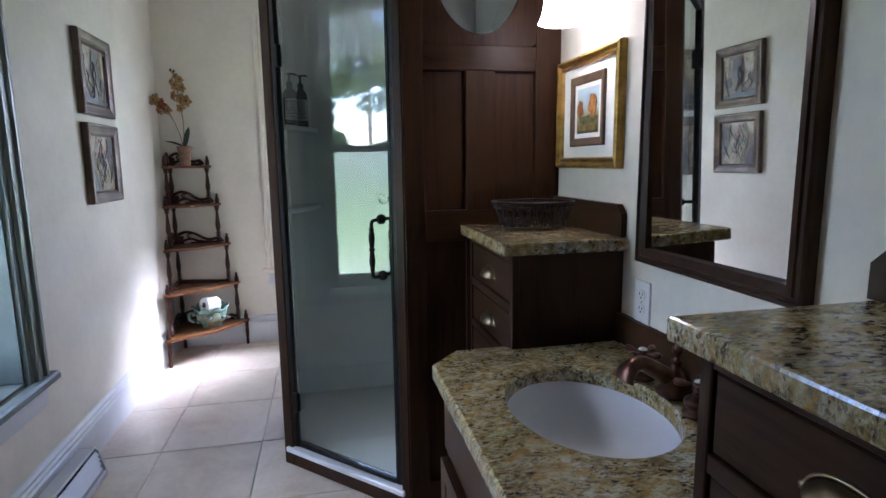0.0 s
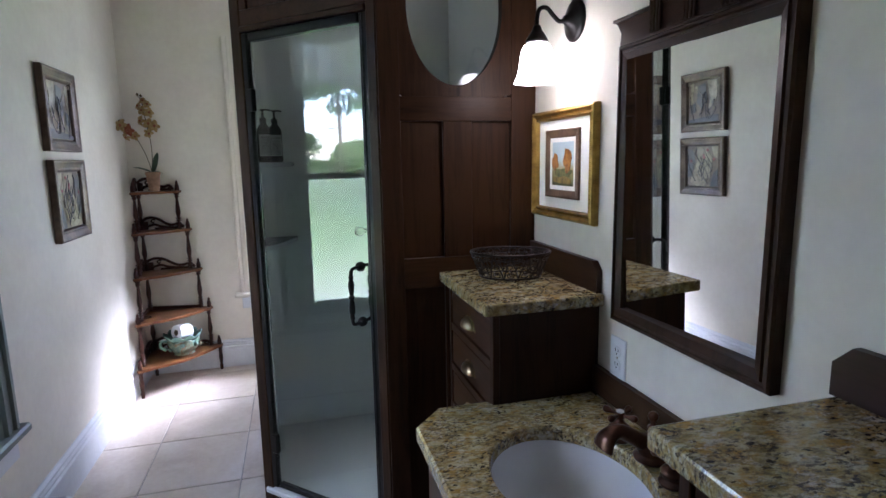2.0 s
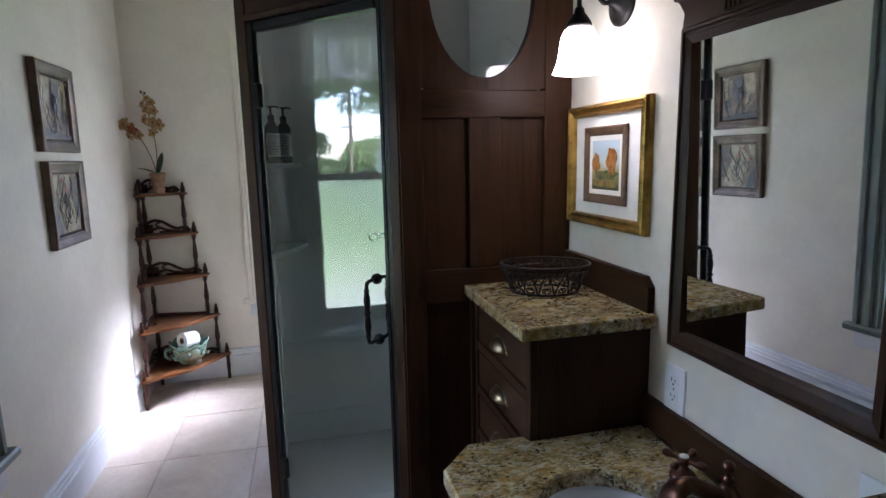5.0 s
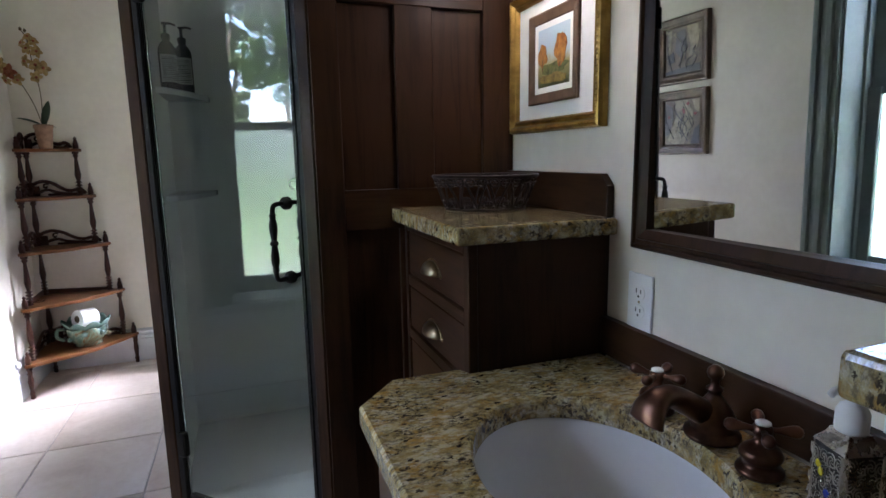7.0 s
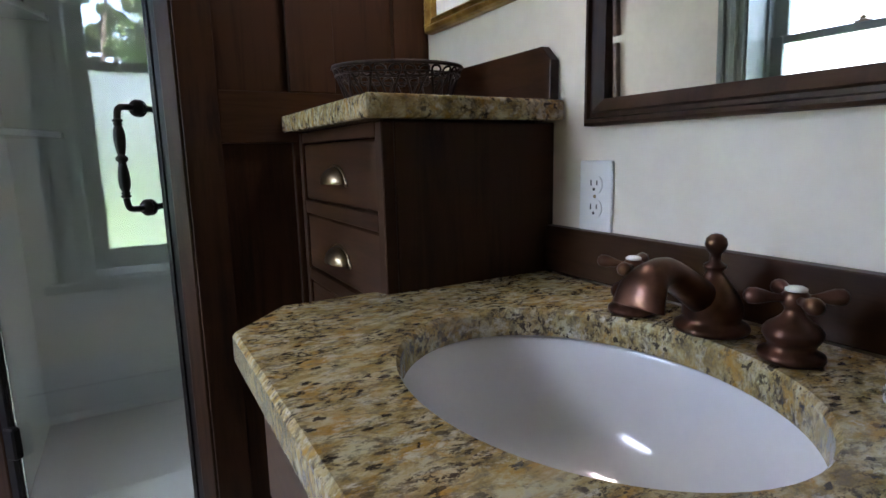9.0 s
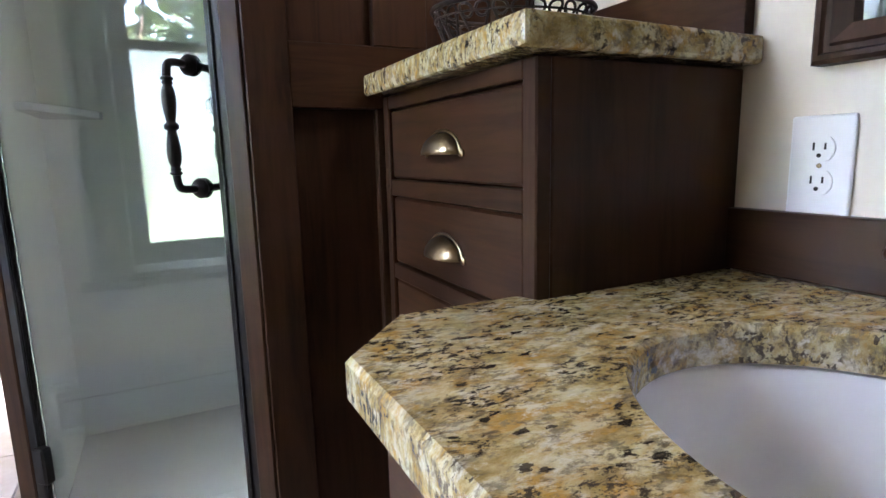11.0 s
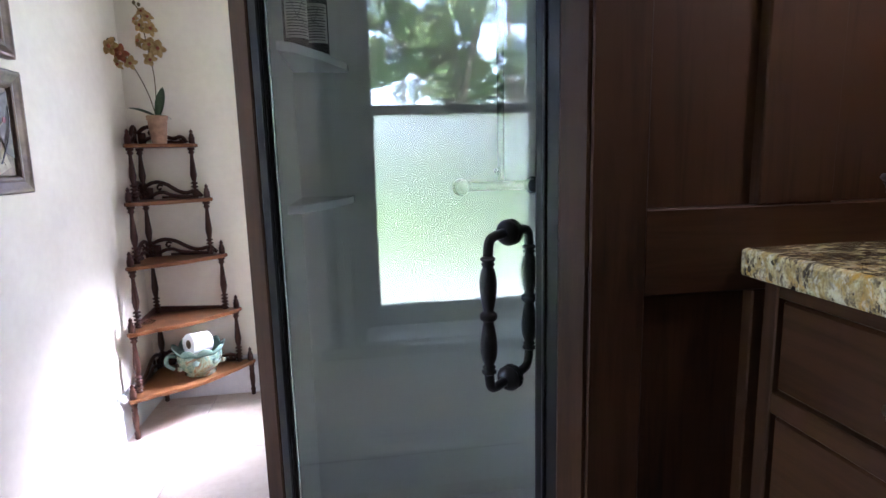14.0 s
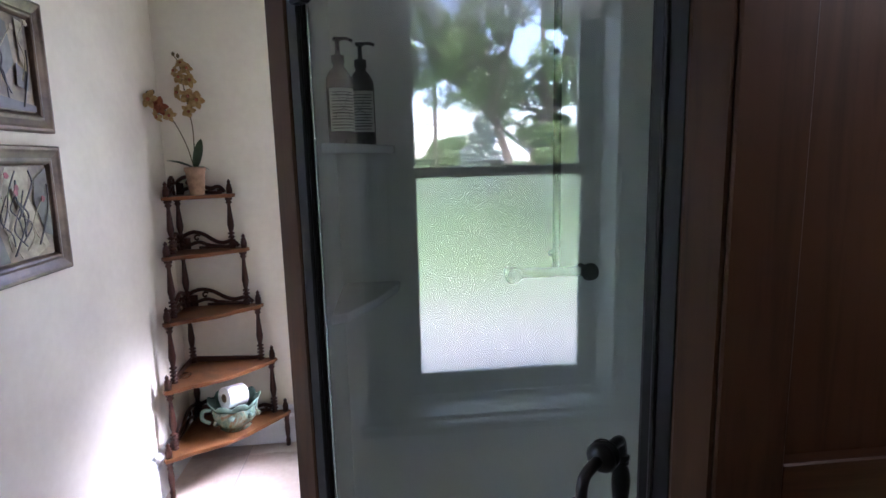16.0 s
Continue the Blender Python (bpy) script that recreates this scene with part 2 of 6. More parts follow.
def prism(pts, z0, z1, bev=0.0, bm=None, seg=2):
    """An upright slab over a polygon."""
    b = bmesh.new()
    f = b.faces.new([b.verts.new((x, y, z0)) for x, y in pts])
    r = bmesh.ops.extrude_face_region(b, geom=[f])
    for v in r["geom"]:
        if isinstance(v, bmesh.types.BMVert):
            v.co.z = z1
    if bev:
        es = [e for e in b.edges if abs(e.verts[0].co.z - e.verts[1].co.z) < 1e-6]
        bmesh.ops.bevel(b, geom=es, offset=bev, segments=seg, affect="EDGES", profile=0.5)
    return merge(bm, b) if bm is not None else b


def lathe(profile, n=20, m=None, bm=None, squash=1.0):
    """Turns (radius, z) pairs round z."""
    b = bmesh.new()
    rings = []
    for r, z in profile:
        if r < 1e-5:
            rings.append([b.verts.new((0, 0, z))])
        else:
            rings.append([b.verts.new((r * math.cos(2 * math.pi * i / n), squash * r * math.sin(2 * math.pi * i / n), z)) for i in range(n)])
    for a, c in zip(rings, rings[1:]):
        for i in range(n):
            j = (i + 1) % n
            if len(a) == 1 and len(c) == 1:
                continue
            if len(a) == 1:
                b.faces.new((a[0], c[i], c[j]))
            elif len(c) == 1:
                b.faces.new((a[i], a[j], c[0]))
            else:
                b.faces.new((a[i], a[j], c[j], c[i]))
    for ring in (rings[0], rings[-1]):
        if len(ring) > 1:
            b.faces.new(ring)
    if m is not None:
        b.transform(m)
    return merge(bm, b) if bm is not None else b


def tube(points, radius, n=8, bm=None, closed=False, radii=None):
    """A round bar along points."""
    pts = [Vector(p) for p in points]
    b = bmesh.new()
    rings, side = [], None
    k = len(pts)
    for i, p in enumerate(pts):
        a, c = (pts[(i - 1) % k], pts[(i + 1) % k]) if closed else (pts[max(i - 1, 0)], pts[min(i + 1, k - 1)])
        d = (c - a).normalized()
        if side is None:
            side = d.orthogonal().normalized()
        side = (side - d * side.dot(d)).normalized()
        up = d.cross(side)
        r = radii[i] if radii else radius
        rings.append([b.verts.new(p + r * (math.cos(2 * math.pi * j / n) * side + math.sin(2 * math.pi * j / n) * up)) for j in range(n)])
    for a, c in zip(rings, rings[1:] + (rings[:1] if closed else [])):
        for j in range(n):
            b.faces.new((a[j], a[(j + 1) % n], c[(j + 1) % n], c[j]))
    if not closed:
        b.faces.new(rings[0])
        b.faces.new(rings[-1])
    return merge(bm, b) if bm is not None else b


def curve_points(ctrl, n=24, closed=False):
    """Points along a smooth curve through the control points."""
    c = [Vector(p) for p in ctrl]
    k, out = len(c), []
    spans = k if closed else k - 1
    for i in range(spans):
        p0, p1, p2, p3 = (c[(i + o) % k] if closed else c[min(max(i + o, 0), k - 1)] for o in (-1, 0, 1, 2))
        steps = max(2, n // spans)
        for s in range(steps):
            u = s / steps
            out.append(0.5 * ((2 * p1) + (p2 - p0) * u + (2 * p0 - 5 * p1 + 4 * p2 - p3) * u * u + (3 * p1 - p0 - 3 * p2 + p3) * u ** 3))
    if not closed:
        out.append(c[-1])
    return out


def moulding(profile, x0, x1, z0, z1, bm=None):
    """A mitred frame round a rectangle in the xz plane; profile: (inset from the outer edge, proud towards -y)."""
    b = bmesh.new()
    rings = []
    for d, v in profile:
        rings.append([b.verts.new(p) for p in ((x0 + d, -v, z0 + d), (x1 - d, -v, z0 + d), (x1 - d, -v, z1 - d), (x0 + d, -v, z1 - d))])
    for a, c in zip(rings, rings[1:] + rings[:1]):
        for i in range(4):
            j = (i + 1) % 4
            b.faces.new((a[i], a[j], c[j], c[i]))
    return merge(bm, b) if bm is not None else b


def sweep_x(profile, x0, x1, bm=None):
    """A straight moulding along x; profile: (proud towards -y, z)."""
    b = bmesh.new()
    ends = [[b.verts.new((x, -v, z)) for v, z in profile] for x in (x0, x1)]
    k = len(profile)
    for i in range(k):
        b.faces.new((ends[0][i], ends[0][(i + 1) % k], ends[1][(i + 1) % k], ends[1][i]))
    b.faces.new(ends[0])
    b.faces.new(ends[1])
    return merge(bm, b) if bm is not None else b


def wall_with_hole(a0, a1, z0, z1, h0, h1, hz0, hz1, t, bm=None):
    """A wall along local x with its face at y = 0 and thickness t behind it (+y), with one opening."""
    b = bmesh.new() if bm is None else bm
    box(a0, h0, 0, t, z0, z1, bm=b)
    box(h1, a1, 0, t, z0, z1, bm=b)
    box(h0, h1, 0, t, z0, hz0, bm=b)
    box(h0, h1, 0, t, hz1, z1, bm=b)
    return b


RIGHT = 0.83     # vanity wall
LEFT = -1.09     # wall with the side window
END = 4.17       # wall behind the corner shelf
BACK = -1.50
HIGH = 2.75

# ---- structure ----


def setting(ob, label, category):
    return tagged(ob, label, category, kind="structure")


floor = setting(part("floor", box(LEFT - 0.3, 1.1, -3.2, END + 0.3, -0.12, -0.006), GROUT), "beige travertine tiled bathroom floor", "floor")
setting(part("ceiling", box(LEFT - 0.3, 1.1, -3.2, END + 0.3, HIGH, HIGH + 0.15), CEILING), "plain white painted ceiling", "ceiling")

wall_right = setting(part("wall_right", box(RIGHT, RIGHT + 0.2, BACK, END, -0.1, HIGH), PLASTER), "cream plaster wall behind the vanity", "wall")
bm = wall_with_hole(BACK, END, -0.1, HIGH, 1.40, 2.17, 0.52, 2.28, 0.28)
wall_left = setting(part("wall_left", bm, PLASTER), "cream plaster wall with a deep window", "wall")
wall_left.matrix_world = pose(LEFT, 0, 0, 0, 0, 90)
bm = wall_with_hole(LEFT - 0.28, RIGHT + 0.2, -0.1, HIGH, -0.32, 0.36, 0.55, 2.20, 0.22)
wall_end = setting(part("wall_end", bm, PLASTER), "cream plaster end wall with a window", "wall")
wall_end.location = (0, END, 0)
# doorway and hall are added, unseen; walled in so little light comes from behind
HALL = -2.90
bm = wall_with_hole(LEFT - 0.28, RIGHT + 0.2, -0.1, HIGH, -0.5, 0.45, -0.1, 2.05, 0.15)
wall_back = setting(part("wall_back", bm, PLASTER), "unseen cream plaster back wall with an added doorway", "wall")
wall_back.location = (0, BACK - 0.15, 0)
added_hall_end = setting(part("added_hall_end", box(LEFT - 0.28, RIGHT + 0.2, 0, 0.15, -0.1, HIGH), PLASTER), "added unseen cream plaster hall wall that keeps light out", "wall")
added_hall_end.location = (0, HALL - 0.15, 0)
setting(part("added_hall_left", box(LEFT - 0.28, LEFT - 0.08, HALL, BACK - 0.15, -0.1, HIGH), PLASTER), "added unseen cream plaster hall wall that keeps light out", "wall")
setting(part("added_hall_right", box(RIGHT, RIGHT + 0.2, HALL, BACK - 0.15, -0.1, HIGH), PLASTER), "added unseen cream plaster hall wall that keeps light out", "wall")

BASEPROFILE = [(0, 0), (0.022, 0), (0.022, 0.135), (0.028, 0.140), (0.028, 0.150), (0.020, 0.158), (0.023, 0.168), (0.016, 0.178), (0.017, 0.188), (0.006, 0.198), (0, 0.20)]


def baseboard(x0, x1, m):
    ob = setting(part("baseboard", sweep_x(BASEPROFILE, x0, x1), TRIMPAINT), "grey-white painted baseboard with a moulded cap", "baseboard")
    ob.matrix_world = m
    return ob


baseboard(BACK, END - 0.001, pose(LEFT, 0, 0, 0, 0, 90))
baseboard(LEFT + 0.03, RIGHT - 0.01, pose(0, END, 0))

# ---- side window ----


def sash_window(name, m, w0, w1, z0, z1, rail, depth, label, paint):
    """A deep sash window in a wall's local space: face y = 0, opening w0..w1, z0..z1, glass at y = depth."""
    win = thing(name, m, label, "window", kind="structure")
    cas = 0.12
    prof = [(0, 0), (0, 0.022), (0.012, 0.030), (0.030, 0.030), (0.036, 0.020), (0.060, 0.020), (0.066, 0.028), (0.088, 0.028), (0.096, 0.016), (cas, 0.014), (cas, 0)]
    b = bmesh.new()
    for s, x in ((1, w0 - cas), (-1, w1 + cas)):
        c = sweep_x([(v, s * d) for d, v in prof], z0 - 0.0, z1 + cas)
        c.transform(Matrix(((0, 0, 1, x), (0, 1, 0, 0), (1, 0, 0, 0), (0, 0, 0, 1))))
        merge(b, c)
    part("casing", b, paint, win, "fluted painted casing")
    part("head_casing", box(w0, w1, -0.026, -0.001, z1, z1 + cas, 0.004), paint, win)
    b = box(w0 - cas - 0.035, w1 + cas + 0.035, -0.05, -0.001, z0 - 0.035, z0, 0.008)
    box(w0 + 0.001, w1 - 0.001, -0.001, depth - 0.02, z0 - 0.0, z0 + 0.012, bm=b)
    part("sill", b, paint, win, "painted window sill with a rounded nose")
    part("apron", box(w0 - cas + 0.01, w1 + cas - 0.01, -0.016, -0.001, z0 - 0.12, z0 - 0.036, 0.003), TRIMPAINT, win)
    b = box(w0 + 0.0005, w0 + 0.012, 0.001, depth + 0.05, z0 + 0.013, z1 - 0.001)
    box(w1 - 0.012, w1 - 0.0005, 0.001, depth + 0.05, z0 + 0.013, z1 - 0.001, bm=b)
    box(w0 + 0.012, w1 - 0.012, 0.001, depth + 0.05, z1 - 0.013, z1 - 0.001, bm=b)
    box(w0 + 0.012, w0 + 0.024, depth - 0.05, depth - 0.025, z0 + 0.013, z1 - 0.013, bm=b)
    box(w1 - 0.024, w1 - 0.012, depth - 0.05, depth - 0.025, z0 + 0.013, z1 - 0.013, bm=b)
    part("jamb", b, paint, win)
    st = 0.062
    for nm, a, c, y in (("lower_sash", z0 + 0.013, rail + 0.018, depth - 0.022), ("upper_sash", rail - 0.018, z1 - 0.013, depth + 0.016)):
        low = nm == "lower_sash"
        bot = 0.085 if low else 0.036
        b = box(w0 + 0.013, w0 + 0.013 + st, y, y + 0.034, a, c, 0.003)
        box(w1 - 0.013 - st, w1 - 0.013, y, y + 0.034, a, c, 0.003, bm=b)
        box(w0 + 0.013 + st, w1 - 0.013 - st, y + 0.001, y + 0.033, a, a + bot, 0.003, bm=b)
        box(w0 + 0.013 + st, w1 - 0.013 - st, y + 0.001, y + 0.033, c - (0.036 if low else 0.06), c, 0.003, bm=b)
        sash = part(nm, b, paint, win)
        pane = part("pane", box(w0 + 0.013 + st - 0.004, w1 - 0.013 - st + 0.004, y + 0.014, y + 0.019, a + bot - 0.004, c - 0.032), FROSTED if low else PANE, sash, "frosted privacy glass" if low else "clear window glass")
        pane.visible_shadow = False
    b = box((w0 + w1) / 2 - 0.03, (w0 + w1) / 2 + 0.03, depth - 0.018, depth + 0.010, rail + 0.0185, rail + 0.028, 0.003)
    lathe([(0.012, 0), (0.012, 0.012), (0.006, 0.018), (0, 0.02)], 10, Matrix.Translation(((w0 + w1) / 2, depth - 0.004, rail + 0.028)), b)
    box((w0 + w1) / 2 - 0.002, (w0 + w1) / 2 + 0.045, depth - 0.010, depth, rail + 0.032, rail + 0.040, 0.002, bm=b)
    part("sash_lock", b, PEWTER, win, "small metal sash lock")
    return win


window_1 = sash_window("window_1", pose(LEFT, 0, 0, 0, 0, 90), 1.40, 2.17, 0.52, 2.28, 1.39, 0.20, "deep sage-painted sash window with frosted lower pane", GREENPAINT)
window_2 = sash_window("window_2", pose(0, END, 0), -0.32, 0.36, 0.55, 2.20, 1.35, 0.12, "cream-painted sash window with frosted lower pane", PLASTER)


def lace_valance(m, w0, w1, top, low):
    b = bmesh.new()
    nx, nz = 90, 26
    grid = []
    for i in range(nx + 1):
        u = i / nx
        hem = low + 0.035 * abs(math.sin(u * math.pi * 5.0)) + 0.012 * math.sin(u * 61)
        col = []
        for j in range(nz + 1):
            v = j / nz
            col.append(b.verts.new((w0 + (w1 - w0) * u, 0.012 * math.sin(u * 2 * math.pi * 9 + 0.6 * v) + 0.004 * math.sin(u * 120), hem + (top - hem) * v)))
        grid.append(col)
    for i in range(nx):
        for j in range(nz):
            b.faces.new((grid[i][j], grid[i + 1][j], grid[i + 1][j + 1], grid[i][j + 1]))
    bmesh.ops.solidify(b, geom=b.faces[:], thickness=0.001)
    th = thing("lace_valance", m, "sheer white lace valance gathered across the window", "curtain")
    part("lace", b, SHEER, th, smooth=True)
    part("rod", tube([(w0, 0, top), (w1, 0, top)], 0.006), BLACKBRONZE, th)
    return th


lace_valance(pose(LEFT - 0.13, 0, 0, 0, 0, 90), 1.415, 2.155, 2.22, 1.89)

# ---- shower enclosure ----
PY = 1.87        # face of the oval-glass panel
CX, CY = 0.235, 1.87   # corner of the panel and the door face
DX, DY = -0.222, 2.355  # outer corner of the door face
FB = 0.020       # the door front lies this far inside the diagonal through (CX, CY)
TOP = 2.45
shower = thing("shower_enclosure", pose(0.3, 2.2, 0), "corner shower enclosure of dark mahogany panelling with a diagonal glass door", "shower")


def at_shower(b):
    b.transform(Matrix.Translation((-0.3, -2.2, 0)))
    return b


def recessed_panel(x0, x1, z0, z1, y):
    """A flat field with a bevelled rebate, behind the stiles' face."""
    return box(x0, x1, y + 0.018, y + 0.034, z0, z1)


# stiles and rails of the oval-glass panel, between which the fields lie back
for x0, x1, z0, z1 in ((CX + 0.030, 0.337, 0.0, TOP), (0.735, RIGHT - 0.002, 0.0, TOP)):
    part("stile", at_shower(box(x0, x1, PY, PY + 0.045, z0, z1, 0.002)), WOOD, shower)
for z0, z1 in ((0.0, 0.12), (1.027, 1.135), (1.608, 1.69), (2.28, TOP)):
    part("rail", at_shower(box(0.335, 0.735, PY + 0.0005, PY + 0.045, z0, z1, 0.002)), WOODXX, shower)
for z0, z1 in ((1.135, 1.608), (0.12, 1.027)):
    part("muntin", at_shower(box(0.484, 0.588, PY + 0.0005, PY + 0.045, z0, z1, 0.002)), WOOD, shower)
for x0, x1, z0, z1 in ((0.335, 0.484, 1.135, 1.608), (0.588, 0.735, 1.135, 1.608), (0.335, 0.484, 0.12, 1.027), (0.588, 0.735, 0.12, 1.027)):
    part("field_panel", at_shower(recessed_panel(x0, x1, z0, z1, PY)), WOOD, shower)

# oval opening
OX, OZ, RX, RZ = 0.534, 1.985, 0.168, 0.258
b = bmesh.new()
N = 72
inner, outer = [], []
x0, x1, z0, z1 = 0.335, 0.735, 1.69, 2.28
for i in range(N):
    a = 2 * math.pi * i / N
    c, s = math.cos(a), math.sin(a)
    inner.append((OX + RX * c, OZ + RZ * s))
    q = min((x1 - OX) / c if c > 1e-9 else ((x0 - OX) / c if c < -1e-9 else 9), (z1 - OZ) / s if s > 1e-9 else ((z0 - OZ) / s if s < -1e-9 else 9))
    outer.append((OX + q * c, OZ + q * s))
for y in (PY + 0.004, PY + 0.040):
    vi = [b.verts.new((x, y, z)) for x, z in inner]
    vo = [b.verts.new((x, y, z)) for x, z in outer]
    for i in range(N):
        j = (i + 1) % N
        b.faces.new((vi[i], vi[j], vo[j], vo[i]))
    if y < PY + 0.01:
        front = vi
    else:
        for i in range(N):
            j = (i + 1) % N
            b.faces.new((front[i], front[j], vi[j], vi[i]))
part("oval_field", at_shower(b), WOOD, shower)
b = bmesh.new()
f = b.faces.new([b.verts.new((OX + (RX + 0.004) * math.cos(2 * math.pi * i / N), PY + 0.020, OZ + (RZ + 0.004) * math.sin(2 * math.pi * i / N))) for i in range(N)])
r = bmesh.ops.extrude_face_region(b, geom=[f])
bmesh.ops.translate(b, vec=(0, 0.006, 0), verts=[v for v in r["geom"] if isinstance(v, bmesh.types.BMVert)])
ov = part("oval_glass", at_shower(b), PANE, shower, "clear oval glass light")
ov.visible_shadow = False

# diagonal front: local x runs from the panel corner outwards, local y inwards
DIAG = pose(CX, CY, 0, 0, 0, 135)
DL = 0.667


def at_diag(b):
    b.transform(Matrix.Translation((-0.3, -2.2, 0)) @ DIAG @ Matrix.Diagonal((1, -1, 1, 1)))
    return b


for a0, a1, b1 in ((-0.018, 0.021, 0.10), (DL - 0.053, DL, 0.056)):
    part("door_post", at_diag(box(a0, a1, FB, b1, 0.0, TOP, 0.003)), WOOD, shower)
for nm, y0, y1, z0, z1 in (("door_head", 0.001, 0.10, 1.985, 2.045), ("top_rail", 0.001, 0.10, 2.36, TOP), ("head_bead", -0.006, 0.05, 1.965, 1.985), ("kick_board", 0.001, 0.10, 0.0, 0.06)):
    part(nm, at_diag(box(0.0215, DL - 0.0535, FB + y0, y1, z0, z1, 0.003)), WOODX, shower)
for a0, a1 in ((0.06, 0.20), (0.24, 0.38), (0.42, DL - 0.090)):
    part("field_panel", at_diag(box(a0, a1, FB + 0.012, FB + 0.026, 2.045, 2.36)), WOOD, shower)
for a0, a1 in ((0.0215, 0.06), (0.20, 0.24), (0.38, 0.42), (DL - 0.090, DL - 0.0535)):
    part("muntin", at_diag(box(a0, a1, FB + 0.0015, FB + 0.03, 2.045, 2.36, 0.002)), WOOD, shower)
part("curb", at_diag(box(0.006, DL - 0.02, FB - 0.012, 0.11, 0.061, 0.085, 0.004)), PORCELAIN, shower, "white shower curb")

# glass door: a thin strike strip, the deep hinge channel and bronze rails
door = part("shower_door", at_diag(box(0.0215, 0.057, 0.030, 0.050, 0.092, 1.962, 0.003)), BLACKBRONZE, shower, "clear glass shower door with black bronze edging")
part("strike_bead", at_diag(box(0.040, 0.045, 0.0265, 0.0305, 0.092, 1.962, 0.0015)), BLACKBRONZE, door)
GE = 0.586
b = box(GE, DL - 0.0535, FB + 0.002, 0.047, 0.092, 1.962, 0.003)
part("hinge_stile", at_diag(b), BLACKBRONZE, door)
part("hinge_bead", at_diag(box(GE - 0.003, GE - 0.0003, 0.026, 0.030, 0.092, 1.962, 0.001)), BLACKBRONZE, door)
part("glazing_channel", at_diag(box(GE - 0.0035, GE - 0.0003, 0.032, 0.0465, 0.092, 1.962, 0.001)), BLACKBRONZE, door)
b = box(0.0575, GE - 0.0040, 0.024, 0.060, 1.930, 1.962, 0.004)
part("top_channel", at_diag(b), BLACKBRONZE, door)
part("sweep", at_diag(box(0.0575, GE - 0.0040, 0.028, 0.056, 0.092, 0.115, 0.003)), BLACKBRONZE, door)
g = part("glass", at_diag(box(0.0572, GE - 0.0037, 0.036, 0.045, 0.1152, 1.9298)), CLEAR, door, "clear greenish tempered glass")
g.visible_shadow = False
for z in (0.30, 1.715):
    part("hinge", at_diag(box(GE - 0.022, GE + 0.010, 0.012, 0.0355, z - 0.042, z + 0.042, 0.004)), BLACKBRONZE, door)


def pull_handle(z0, z1, a, side):
    """Turned bar on stand-offs; side: the way it stands off the glass."""
    y = 0.0405 + side * 0.058
    pts = curve_points([(a, 0.0405 + side * 0.006, z1), (a, 0.0405 + side * 0.040, z1), (a, y - side * 0.004, z1 - 0.006), (a, y, z1 - 0.024)], 15)
    b = tube(pts, 0.0065, 10)
    pts = curve_points([(a, 0.0405 + side * 0.006, z0), (a, 0.0405 + side * 0.040, z0), (a, y - side * 0.004, z0 + 0.006), (a, y, z0 + 0.024)], 15)
    tube(pts, 0.0065, 10, b)
    h = (z1 - z0) - 0.048
    half = [(0.0065, 0), (0.0098, 0.002), (0.0098, 0.005), (0.0068, 0.007), (0.0092, 0.010), (0.0068, 0.013)]
    for i in range(11):
        u = i / 10
        half.append((0.0068 + 0.0050 * math.sin(math.pi * u ** 0.8) ** 0.9 * (1 - 0.25 * u), 0.014 + (h / 2 - 0.021) * u))
    half += [(0.0095, h / 2 - 0.005), (0.0115, h / 2 - 0.0025)]
    prof = half + [(r, h - q) for r, q in reversed(half)]
    lathe(prof, 14, Matrix.Translation((a, y, z0 + 0.024)), b)
    for z in (z0, z1):
        lathe([(0.0, 0), (0.016, 0), (0.018, 0.003), (0.015, 0.008), (0.009, 0.014), (0.0, 0.015)], 16, Matrix.Translation((a, 0.0405 + side * 0.0047, z)) @ Matrix.Rotation(radians(-90 * side), 4, "X"), b)
    return b


HA = 0.098
for side in (-1, 1):
    part("pull_handle", at_diag(pull_handle(0.897, 1.102, HA, side)), BLACKBRONZE, door, "black bronze turned pull handle", smooth=True)

# inner walls of the shower
IN = 2.97
part("side_wall", at_shower(box(DX + 0.002, DX + 0.040, DY + 0.032, 2.70, 0.0, TOP, 0.002)), WOOD, shower)
part("side_stub", at_shower(box(DX + 0.002, DX + 0.040, 2.70, IN + 0.08, 0.0, TOP)), PLASTER, shower)
part("back_wall", at_shower(box(DX + 0.040, RIGHT - 0.001, IN, IN + 0.08, 0.0, TOP)), PLASTER, shower)
b = box(DX + 0.0405, DX + 0.05, DY + 0.060, IN - 0.001, 0.06, TOP - 0.02)
part("liner", at_shower(b), SHOWERWALL, shower, "pale smooth shower wall panel")
part("liner", at_shower(box(DX + 0.05, RIGHT - 0.012, IN - 0.010, IN - 0.001, 0.06, TOP - 0.02)), SHOWERWALL, shower)
part("liner", at_shower(box(RIGHT - 0.011, RIGHT - 0.002, PY + 0.046, IN - 0.011, 0.06, TOP - 0.02)), SHOWERWALL, shower)
part("tray", at_shower(prism([(CX + 0.06, PY + 0.047), (RIGHT - 0.012, PY + 0.047), (RIGHT - 0.012, IN - 0.011), (DX + 0.051, IN - 0.011), (DX + 0.051, DY + 0.10)], 0.001, 0.06)), PORCELAIN, shower, "white shower tray")


def corner_shelf(z):
    cx, cy = DX + 0.0505, IN - 0.0105
    pts = [(cx, cy), (cx, cy - 0.34), (cx + 0.035, cy - 0.32), (cx + 0.10, cy - 0.20), (cx + 0.155, cy - 0.05), (cx + 0.16, cy)]
    ob = part("corner_shelf", at_shower(prism(pts, z - 0.022, z, 0.004)), PORCELAIN, shower, "white corner soap shelf")


